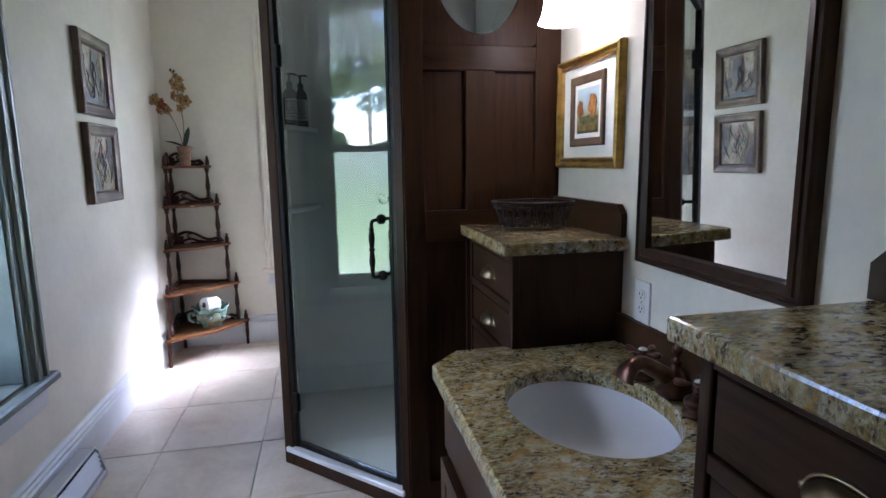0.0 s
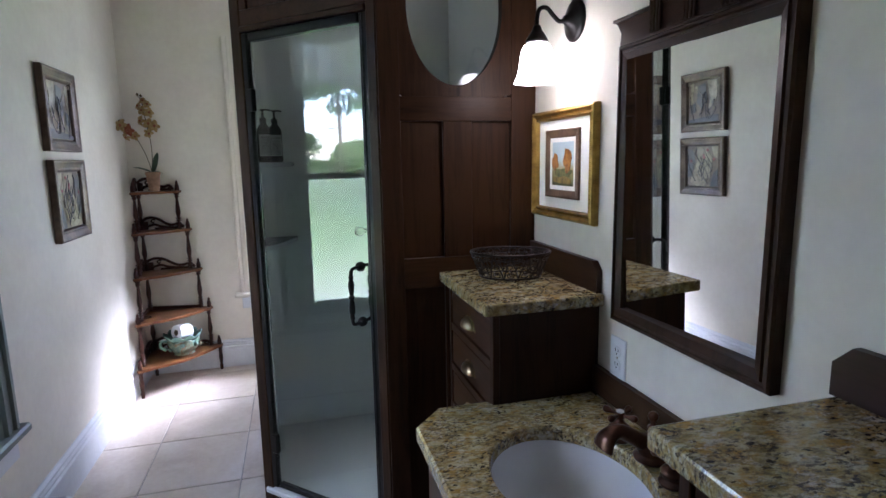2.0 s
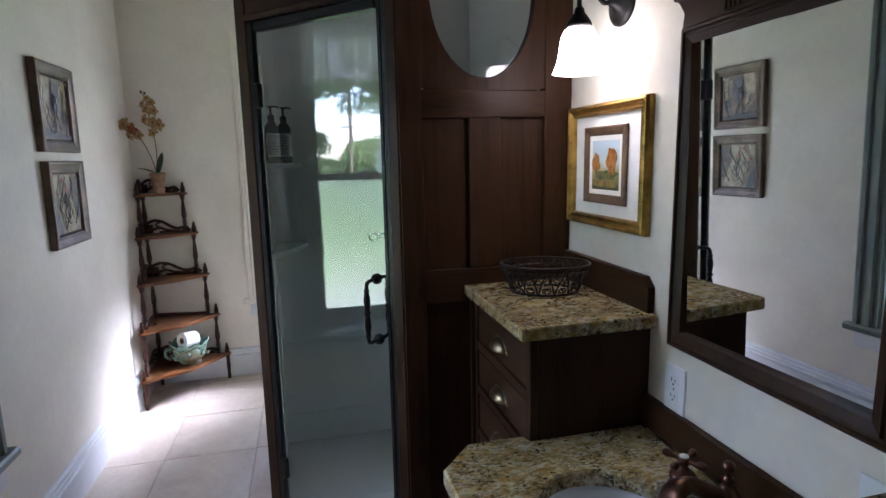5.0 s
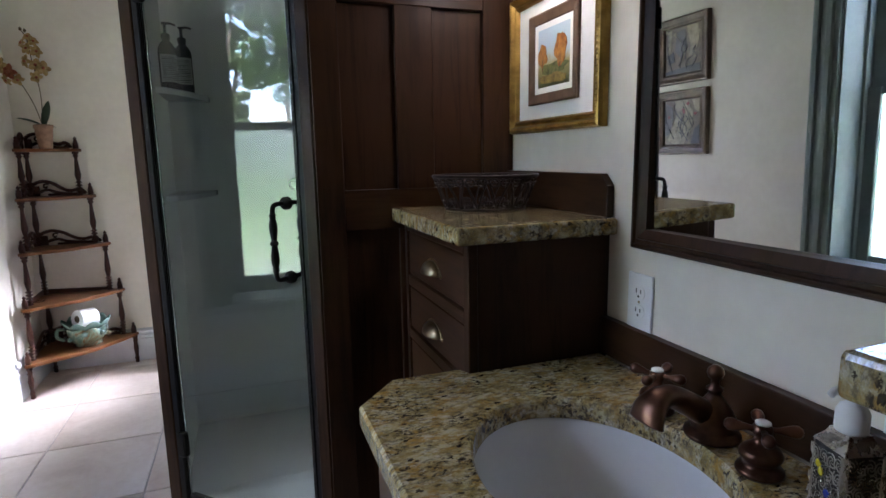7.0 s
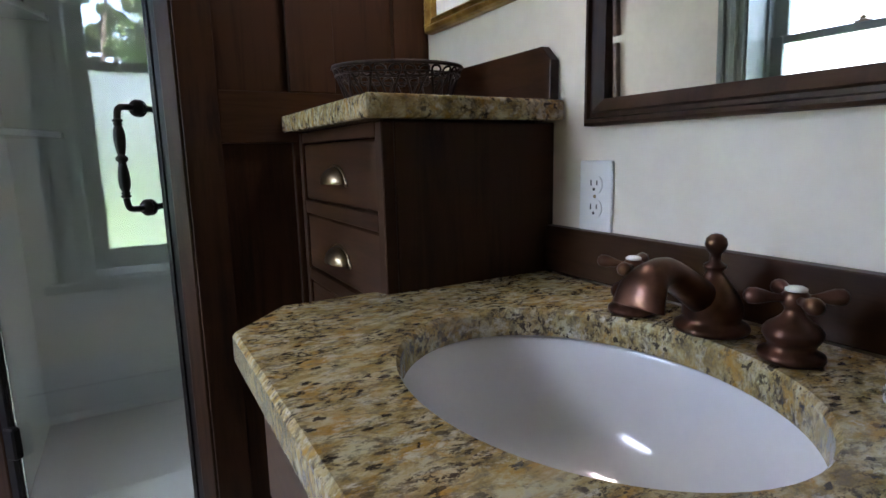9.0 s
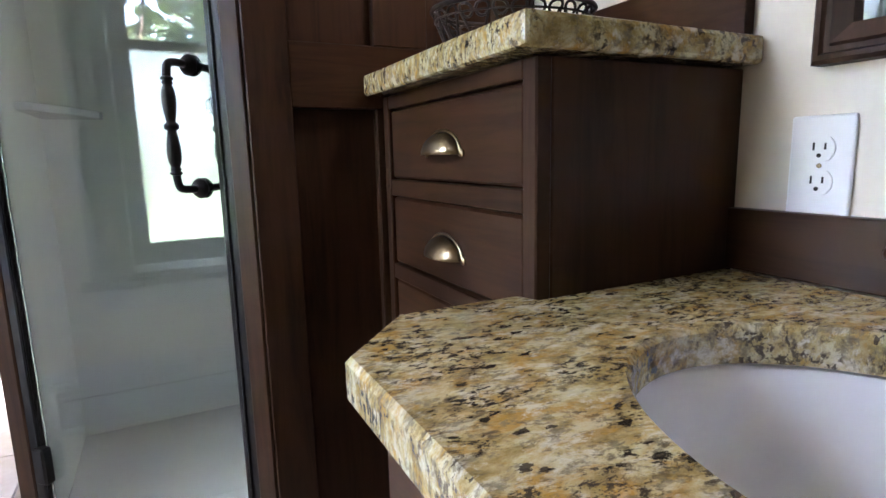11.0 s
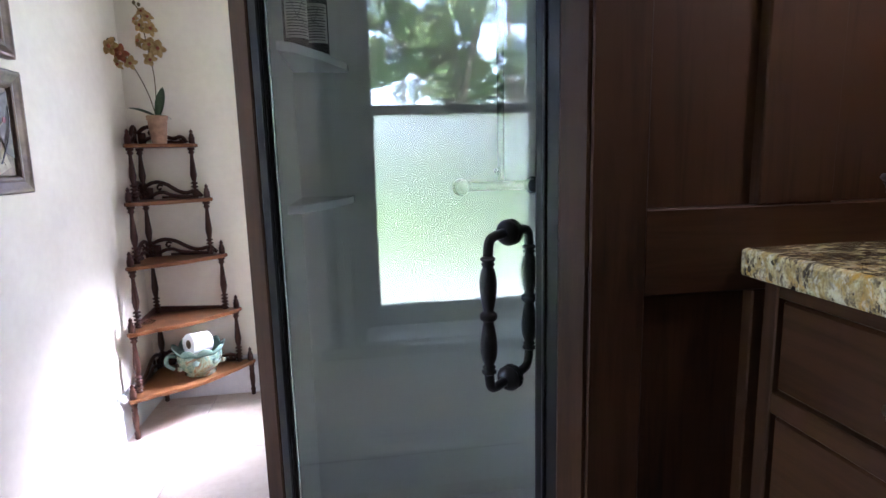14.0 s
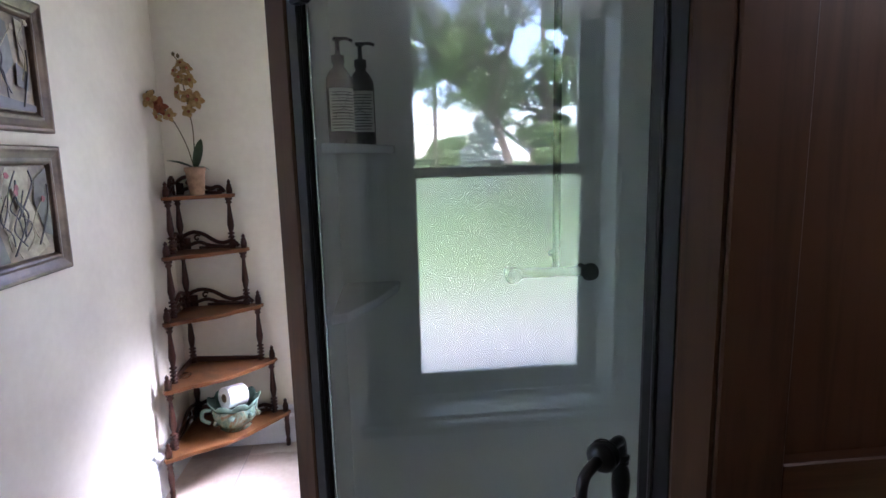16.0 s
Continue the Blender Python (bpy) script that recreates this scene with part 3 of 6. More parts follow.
corner_shelf(1.478)
corner_shelf(1.098)
b = tube([(0.43, 2.905, 1.13), (0.43, 2.905, 2.15)], 0.011, 12)
for z in (1.16, 2.12):
    tube([(0.43, 2.905, z), (0.43, IN - 0.011, z)], 0.009, 10, b)
tube(curve_points([(0.43, 2.905, 2.15), (0.43, 2.90, 2.22), (0.43, 2.82, 2.25), (0.43, 2.66, 2.22)], 16), 0.010, 10, b)
lathe([(0.012, 0.03), (0.03, 0.012), (0.075, 0.006), (0.075, 0), (0, 0)], 20, Matrix.Translation((0.43, 2.65, 2.185)), b)
part("riser_pipe", at_shower(b), RISER, shower, "bronze shower riser with head")
b = tube([(0.30, 2.90, 1.115), (0.52, 2.90, 1.115)], 0.014, 12)
for x in (0.30, 0.52):
    tube([(x, 2.90, 1.115), (x, IN - 0.011, 1.115)], 0.011, 10, b)
    lathe([(0, 0), (0.02, 0), (0.026, 0.012), (0.02, 0.03), (0.0, 0.034)], 14, Matrix.Translation((x, 2.892, 1.115)) @ Matrix.Rotation(radians(90), 4, "X"), b)
part("mixer_valve", at_shower(b), RISER, shower)
ob = setting(part("baseboard", sweep_x(BASEPROFILE, 2.76, IN + 0.08), TRIMPAINT), "short grey-white baseboard on the shower's side wall", "baseboard")
ob.matrix_world = pose(DX + 0.002, 0, 0, 0, 0, -90) @ Matrix.Diagonal((-1, 1, 1, 1))

# ---- vanity ----
RC = 1.084       # height of the raised tops
SC = 0.782       # height of the sink top


def cup_pull(m, parent):
    b = bmesh.new()
    n, k, w, h, d = 14, 7, 0.044, 0.030, 0.024
    grid = []
    for i in range(n + 1):
        a = math.pi * i / n
        col = []
        for j in range(k + 1):
            e = math.pi / 2 * j / k
            col.append(b.verts.new((w * math.cos(a) * (math.cos(e) * 0.92 + 0.08), -d * math.sin(e) - 0.002, h * math.sin(a) * math.cos(e) - 0.002)))
        grid.append(col)
    for i in range(n):
        for j in range(k):
            b.faces.new((grid[i][j], grid[i + 1][j], grid[i + 1][j + 1], grid[i][j + 1]))
    bmesh.ops.remove_doubles(b, verts=b.verts, dist=1e-5)
    bmesh.ops.solidify(b, geom=b.faces[:], thickness=0.0018)
    rim = curve_points([(w * 1.06 * math.cos(math.pi * i / 12), -0.0015, h * 1.08 * math.sin(math.pi * i / 12) - 0.002) for i in range(13)], 24)
    tube(rim, 0.0022, 6, b)
    for s in (-1, 1):
        lathe([(0.006, 0), (0.006, 0.002), (0, 0.003)], 8, Matrix.Translation((s * w * 1.08, 0, 0)) @ Matrix.Rotation(radians(90), 4, "X"), b)
    b.transform(m)
    return part("cup_pull", b, PEWTER, parent, "antique pewter cup pull", smooth=True)


def drawer_tower(m, side, label):
    """Raised drawer unit; local x from its front back to the wall, local y along the wall from the sink outwards."""
    u = thing("drawer_cabinet", m, label, "cabinet")
    W, D, H = 0.454, 0.335, RC - 0.038
    b = box(0.022, D, 0, 0.02, 0.0, H, 0.002)
    box(0.022, D, W - 0.02, W, 0.0, H, 0.002, bm=b)
    box(0.03, D, 0.02, W - 0.02, 0.08, 0.10, bm=b)
    box(D - 0.01, D, 0.02, W - 0.02, 0.0, H, bm=b)
    part("carcass", b, WOOD, u)
    for y0, y1 in ((0, 0.026), (W - 0.024, W)):
        part("face_stile", box(0.0, 0.0215, y0, y1, 0.0, H, 0.002), WOOD, u)
    heights = [(0.903, 1.024), (0.752, 0.875), (0.602, 0.725), (0.452, 0.575), (0.09, 0.425)]
    edges = [H] + [z for pair in heights for z in (pair[1], pair[0])] + [0.0]
    for i in range(0, len(edges) - 1, 2):
        part("face_rail", box(0.0005, 0.0215, 0.026, W - 0.024, edges[i + 1], edges[i], 0.0015), WOODX, u)
    for z0, z1 in heights:
        b = box(0.004, 0.024, 0.0285, W - 0.0265, z0 + 0.0025, z1 - 0.0025, 0.004)
        d = part("drawer", b, WOODX, u)
        cup_pull(pose(0.004, W / 2, (z0 + z1) / 2 - 0.017, 0, 0, -90) @ Matrix.Diagonal((1.14, 1.05, 1.05, 1)), d)
    return u


# local y of the far unit runs to +y, of the near unit to -y
far_unit = drawer_tower(pose(RIGHT - 0.336, 1.410, 0), 1, "dark mahogany drawer cabinet with pewter cup pulls and granite top")
near_unit = drawer_tower(pose(RIGHT - 0.336, 0.633 - 0.454, 0), -1, "dark mahogany drawer cabinet beside the sink")


def raised_top(y0, y1, label):
    th = thing("granite_top", pose(0.46, y0, RC - 0.036), label, "countertop")
    part("slab", box(0, RIGHT - 0.001 - 0.46, 0, y1 - y0, 0, 0.036, 0.006, seg=2), GRANITE, th)
    return th


raised_top(1.383, PY - 0.002, "polished gold-grey granite top on the drawer cabinet")
raised_top(0.17, 0.667, "polished gold-grey granite top of the near drawer cabinet")


def backsplash(y0, y1, z, h, chamfer):
    """Low wooden splash along the wall, chamfered at its free end."""
    pts = [(y0, 0), (y1, 0)]
    pts += [(y1, h - chamfer[1]), (y1 - chamfer[1], h)] if chamfer[1] else [(y1, h)]
    pts += [(y0 + chamfer[0], h), (y0, h - chamfer[0])] if chamfer[0] else [(y0, h)]
    b = prism([(p, q) for p, q in pts], 0, 0.02, 0.002)
    b.transform(Matrix(((0, 0, 1, 0), (1, 0, 0, 0), (0, 1, 0, 0), (0, 0, 0, 1))))
    th = thing("backsplash", pose(RIGHT - 0.021, 0, z), "dark mahogany backsplash board along the wall", "backsplash")
    part("board", b, WOODX, th)
    return th


backsplash(1.40, PY - 0.002, RC + 0.0005, 0.092, (0.025, 0))
backsplash(0.19, 0.672, RC + 0.0005, 0.089, (0, 0.032))
backsplash(0.635, 1.408, SC + 0.0005, 0.082, (0, 0))

# sink top with an oval cut-out
SX, SY, HX, HY = 0.535, 1.03, 0.170, 0.220
sink_top = thing("sink_countertop", pose(0.253, 0.70, SC - 0.038), "polished gold-grey granite sink counter with clipped corners", "countertop")
x0, x1, y0, y1 = 0.253, RIGHT - 0.022, 0.635, 1.408
outline = [(x0, 0.700), (x0, 1.345), (0.335, 1.436), (0.492, 1.436), (0.492, y1), (x1, y1), (x1, y0), (0.492, y0), (0.492, 0.607), (0.335, 0.607)]


def ray_to_outline(cx, cy, a):
    best = 9.0
    dx, dy = math.cos(a), math.sin(a)
    for (ax, ay), (bx, by) in zip(outline, outline[1:] + outline[:1]):
        ex, ey = bx - ax, by - ay
        den = dx * ey - dy * ex
        if abs(den) < 1e-9:
            continue
        s = ((ax - cx) * ey - (ay - cy) * ex) / den
        w = ((ax - cx) * dy - (ay - cy) * dx) / den
        if s > 0 and -1e-6 <= w <= 1 + 1e-6:
            best = min(best, s)
    return best


angles = sorted({2 * math.pi * i / 96 for i in range(96)} | {math.atan2(y - SY, x - SX) % (2 * math.pi) for x, y in outline})
b = bmesh.new()
rings = []
for f, z in ((0, SC - 0.038), (0, SC - 0.006), (0.006, SC), (1, SC), (2, SC - 0.006), (2, SC - 0.038)):
    ring = []
    for a in angles:
        if f < 1:
            q = ray_to_outline(SX, SY, a) - f
            p = (SX + q * math.cos(a), SY + q * math.sin(a))
        else:
            e = 0.004 if f == 1 else 0.0
            q = 1 / math.hypot(math.cos(a) / (HX + e), math.sin(a) / (HY + e))
            p = (SX + q * math.cos(a), SY + q * math.sin(a))
        ring.append(b.verts.new((p[0] - 0.253, p[1] - 0.70, z - SC + 0.038)))
    rings.append(ring)
k = len(angles)
for a, c in zip(rings, rings[1:] + rings[:1]):
    for i in range(k):
        b.faces.new((a[i], a[(i + 1) % k], c[(i + 1) % k], c[i]))
part("slab", b, GRANITE, sink_top)

sink = thing("undermount_sink", pose(SX, SY, SC - 0.20), "glossy white oval porcelain undermount sink", "sink")
prof = [(1.10, 0.161), (1.10, 0.150), (1.06, 0.146), (1.02, 0.10), (0.90, 0.03), (0.62, -0.003), (0.15, -0.012), (0.15, 0.0), (0.16, 0.004), (0.40, 0.010), (0.62, 0.022), (0.82, 0.055), (0.93, 0.10), (0.985, 0.148), (1.00, 0.158), (1.03, 0.161)]
inside = curve_points([(0.16, 0, 0.004), (0.30, 0, 0.006), (0.48, 0, 0.011), (0.64, 0, 0.022), (0.78, 0, 0.043), (0.88, 0, 0.074), (0.945, 0, 0.110), (0.985, 0, 0.148), (1.00, 0, 0.158)], 40)
prof = prof[:8] + [(p.x, p.z) for p in inside] + prof[-1:]
b = lathe([(r, z) for r, z in prof], 64)
b.transform(Matrix.Diagonal((HX + 0.006, HY + 0.006, 1, 1)))
bmesh.ops.delete(b, geom=[f for f in b.faces if len(f.verts) > 4], context="FACES_ONLY")
part("bowl", b, PORCELAIN, sink, smooth=True)
part("drain", lathe([(0.03, -0.005), (0.032, 0.004), (0.030, 0.0075), (0.022, 0.0065), (0.020, 0.004), (0.017, 0.004), (0.015, 0.010), (0, 0.012)], 24), BRONZE, sink, "dark bronze drain plug", smooth=True)

# cabinet under the sink, with canted corners like its top
vanity = thing("sink_cabinet", pose(0.28, 0.70, 0), "dark mahogany sink cabinet with panelled doors", "cabinet")
part("carcass", prism([(0.006, 0.06), (0.006, 0.62), (0.085, 0.70), (0.210, 0.70), (0.210, -0.02), (0.085, -0.02)], 0.09, 0.56), WOOD, vanity)
part("plinth", prism([(0.04, 0.06), (0.04, 0.61), (0.10, 0.69), (0.20, 0.69), (0.20, -0.01), (0.10, -0.01)], 0.0, 0.089), WOOD, vanity)
b = prism([(0.0, 0.055), (0.0, 0.625), (0.085, 0.705), (0.210, 0.705), (0.210, 0.69), (0.09, 0.69), (0.018, 0.618), (0.018, 0.062), (0.09, -0.01), (0.210, -0.01), (0.210, -0.025), (0.085, -0.025)], 0.561, SC - 0.0385)
part("apron", b, WOODX, vanity)
for y0 in (0.085, 0.345):
    b = box(-0.014, 0.0055, y0, y0 + 0.25, 0.12, 0.55, 0.003)
    d = part("cabinet_door", b, WOOD, vanity)
    c = moulding([(0.0, 0), (0.0, 0.004), (0.045, 0.004), (0.052, 0.0)], -0.125, 0.125, 0.0, 0.43)
    c.transform(pose(-0.0142, y0 + 0.125, 0.12, 0, 0, -90))
    part("door_frame", c, WOOD, d)
    part("knob", lathe([(0.006, 0), (0.005, 0.012), (0.013, 0.018), (0.012, 0.026), (0, 0.029)], 14, pose(-0.0185, y0 + (0.22 if y0 < 0.2 else 0.03), 0.40, 0, -90, 0)), PEWTER, d, smooth=True)

# ---- mirror over the sink ----
ONRIGHT = pose(RIGHT, 0, 0, 0, 0, -90)   # local x = -y, local -y = into the room
ONLEFT = pose(LEFT, 0, 0, 0, 0, 90)      # local x = +y


def wall_mirror():
    y0, y1, z0, z1 = 0.781, 1.312, 1.034, 1.755
    th = thing("wall_mirror", pose(RIGHT, (y0 + y1) / 2, z0, 0, 0, -90), "tall mirror in a dark mahogany frame with a stepped cornice", "mirror")
    h, H = (y1 - y0) / 2, z1 - z0
    prof = [(0, 0.001), (0, 0.030), (0.005, 0.036), (0.011, 0.036), (0.014, 0.030), (0.021, 0.030), (0.024, 0.036), (0.029, 0.034), (0.037, 0.031), (0.042, 0.029), (0.045, 0.028), (0.045, 0.001)]
    prof = [(0.88 * a, d) for a, d in prof]
    part("frame", moulding(prof, -h, h, 0, H), WOOD, th)
    gl = part("glass", box(-h + 0.038, h - 0.038, -0.002, 0.002, 0.038 - H / 2, H / 2 - 0.038), MIRROR, th, "silvered mirror glass")
    gl.matrix_basis = pose(0, -0.0140, H / 2, 1.3, 0, 1.1)
    part("backing", box(-h + 0.040, h - 0.040, -0.004, -0.001, 0.04, H - 0.04), WOOD, th)
    # flared crest with ears
    pts = [(-h, H), (-h + 0.004, H + 0.030), (-h - 0.012, H + 0.052), (-h - 0.022, H + 0.060), (h + 0.022, H + 0.060), (h + 0.012, H + 0.052), (h - 0.004, H + 0.030), (h, H)]
    b = prism(pts, 0.001, 0.030, 0.002)
    b.transform(Matrix(((1, 0, 0, 0), (0, 0, -1, 0), (0, 1, 0, 0), (0, 0, 0, 1))))
    part("crest", b, WOODXX, th)
    part("crest_cap", box(-h - 0.026, h + 0.026, -0.040, -0.001, H + 0.0605, H + 0.068, 0.003), WOODXX, th)
    part("centre_block", box(-0.135, 0.135, -0.036, -0.0305, H + 0.004, H + 0.0600), WOODXX, th)
    b = box(-0.135, 0.135, -0.030, -0.001, H + 0.0685, H + 0.100)
    box(-0.128, 0.128, -0.034, -0.030, H + 0.070, H + 0.098, 0.002, bm=b)
    part("centre_panel", b, WOODXX, th)
    b = box(-0.150, 0.150, -0.050, -0.001, H + 0.110, H + 0.120, 0.003)
    box(-0.142, 0.142, -0.043, -0.001, H + 0.1005, H + 0.110, 0.003, bm=b)
    part("cornice", b, WOODXX, th)
    for x in (-0.112, 0.0, 0.112):
        b = bmesh.new()
        for k in range(4):
            box(x - 0.021 + k * 0.0115, x - 0.021 + k * 0.0115 + 0.008, -0.0445, -0.0363, H + 0.006, H + 0.0995, 0.002, bm=b)
        part("fluted_pilaster", b, WOOD, th)
    for ob in th.children:
        if ob != gl:
            ob.data.transform(Matrix.Diagonal((1, 0.82, 1, 1)))
    return th


wall_mirror()

# ---- pictures ----
PAINTING, _t, _s = material("autumn_painting")
_v = coords(_t)
_sep = _t.nodes.new("ShaderNodeSeparateXYZ")
_t.links.new(_v, _sep.inputs[0])
_mr = _t.nodes.new("ShaderNodeMapRange")
_mr.inputs["From Min"].default_value, _mr.inputs["From Max"].default_value = -0.065, 0.065
_t.links.new(_sep.outputs["Z"], _mr.inputs[0])
_n = noise_tex(_t, _v, 38, 5, 0.7)
_ma = _t.nodes.new("ShaderNodeMath")
_ma.operation = "MULTIPLY_ADD"
_ma.inputs[1].default_value = 0.45
_t.links.new(_n, _ma.inputs[0])
_t.links.new(_mr.outputs[0], _ma.inputs[2])
_t.links.new(ramp(_t, _ma.outputs[0], [(0.22, (0.07, 0.075, 0.025)), (0.42, (0.20, 0.19, 0.06)), (0.58, (0.33, 0.27, 0.10)), (0.68, (0.42, 0.40, 0.30)), (0.80, (0.48, 0.56, 0.58)), (1.0, (0.42, 0.54, 0.62))]), _s.inputs["Base Color"])
_s.inputs["Roughness"].default_value = 0.45
AUTUMN = mottled("autumn_foliage_paint", (0.20, 0.055, 0.012), (0.55, 0.25, 0.045), 60, 0.5, 0.2, 200)
OCHRE = mottled("ochre_paint", (0.10, 0.06, 0.02), (0.34, 0.24, 0.06), 60, 0.5, 0.2, 200)
HEDGE = mottled("olive_paint", (0.05, 0.06, 0.018), (0.20, 0.20, 0.06), 60, 0.5, 0.2, 200)
MAT = mottled("white_mat_board", (0.76, 0.75, 0.70), (0.82, 0.81, 0.77), 8, 0.8, 0.03)
UMBER = mottled("umber_fillet", (0.09, 0.05, 0.026), (0.17, 0.10, 0.055), 14, 0.5, 0.1)


def blob_outline(cx, cz, rx, rz, y, seed, n=40):
    rng = random.Random(seed)
    b = bmesh.new()
    ph = [rng.uniform(0, 6.28) for _ in range(5)]
    vs = []
    for i in range(n):
        a = 2 * math.pi * i / n
        f = 1 + sum(0.09 * math.sin((k + 2) * a + ph[k]) for k in range(5)) * 0.7 + rng.uniform(-0.05, 0.05)
        vs.append(b.verts.new((cx + rx * f * math.cos(a), y, cz + rz * f * math.sin(a))))
    f = b.faces.new(vs)
    r = bmesh.ops.extrude_face_region(b, geom=[f])
    bmesh.ops.translate(b, vec=(0, 0.0012, 0), verts=[v for v in r["geom"] if isinstance(v, bmesh.types.BMVert)])
    return b


def gilt_picture():
    y0, y1, z0, z1 = 1.432, 1.852, 1.277, 1.632
    th = thing("framed_painting", pose(RIGHT, (y0 + y1) / 2, (z0 + z1) / 2, 0, 0, -90), "small autumn landscape painting in a carved gilt frame", "picture")
    w, h = (y1 - y0) / 2, (z1 - z0) / 2
    prof = [(0, 0.001), (0, 0.016), (0.004, 0.024), (0.012, 0.027), (0.018, 0.024), (0.024, 0.016), (0.030, 0.016), (0.034, 0.020), (0.038, 0.018), (0.042, 0.010), (0.042, 0.001)]
    prof = [(0.82 * d, q) for d, q in prof]
    fr = part("frame", moulding(prof, -w, w, -h, h), GOLD, th)
    b = bmesh.new()
    rng = random.Random(4)
    for i in range(34):
        for s in (-1, 1):
            p = -w + 0.012 + (2 * w - 0.024) * i / 33
            lathe([(0, -0.003), (0.0052, 0), (0, 0.004)], 6, Matrix.Translation((p, -0.0255, s * (h - 0.010))) @ Matrix.Rotation(radians(90), 4, "X") @ Matrix.Diagonal((1.0, 0.8, rng.uniform(0.7, 1.2), 1)), b)
            if i < 28:
                q = -h + 0.016 + (2 * h - 0.032) * i / 27
                lathe([(0, -0.003), (0.0048, 0), (0, 0.004)], 6, Matrix.Translation((s * (w - 0.010), -0.0255, q)) @ Matrix.Rotation(radians(90), 4, "X"), b)
    tagged(part("carving", b, GOLD, fr), kind="stuff")
    part("mat", box(-w + 0.0345, w - 0.0345, -0.008, -0.002, -h + 0.0345, h - 0.0345), MAT, th, "white mat board")
    part("inner_frame", moulding([(0, 0.0085), (0, 0.016), (0.004, 0.018), (0.024, 0.013), (0.026, 0.0085)], -0.113, 0.113, -0.108, 0.112), UMBER, th, "brown inner frame")
    part("inner_mat", moulding([(0, 0.0085), (0, 0.011), (0.014, 0.010), (0.014, 0.0085)], -0.087, 0.087, -0.082, 0.086), MAT, th)
    cv = part("canvas", box(-0.0735, 0.0735, -0.0098, -0.0085, -0.069, 0.073), PAINTING, th, "autumn landscape with orange trees and pale sky")
    part("painted_tree", blob_outline(-0.050, 0.008, 0.020, 0.028, -0.0115, 3), AUTUMN, cv)
    part("painted_tree", blob_outline(0.034, 0.014, 0.024, 0.040, -0.0116, 8), AUTUMN, cv)
    part("painted_hedge", blob_outline(0.004, -0.026, 0.060, 0.014, -0.0112, 15), HEDGE, cv)
    part("painted_bank", blob_outline(0.0, -0.050, 0.062, 0.012, -0.0114, 12), OCHRE, cv)
    for x in (-0.050, 0.034):
        part("painted_trunk", tube([(x, -0.0108, -0.03), (x * 0.98, -0.0108, 0.0)], 0.0014, 5), UMBER, cv)
    return th


gilt_picture()

CANVAS2 = mottled("taupe_canvas", (0.085, 0.055, 0.036), (0.27, 0.19, 0.115), 14, 0.42, 0.15, 90)
BONE = mottled("bone_paint", (0.16, 0.115, 0.06), (0.46, 0.375, 0.24), 22, 0.35, 0.2)
INK = mottled("dark_umber_paint", (0.018, 0.016, 0.018), (0.06, 0.05, 0.055), 24, 0.4, 0.15)
SLATE = mottled("slate_paint", (0.055, 0.048, 0.04), (0.13, 0.115, 0.095), 26, 0.4, 0.15)
CRIMSON = mottled("crimson_paint", (0.16, 0.015, 0.02), (0.34, 0.05, 0.05), 60, 0.4, 0.1)


def flat_poly(pts, y, t=0.0012):
    b = bmesh.new()
    f = b.faces.new([b.verts.new((x, y, z)) for x, z in pts])
    r = bmesh.ops.extrude_face_region(b, geom=[f])
    bmesh.ops.translate(b, vec=(0, t, 0), verts=[v for v in r["geom"] if isinstance(v, bmesh.types.BMVert)])
    return b


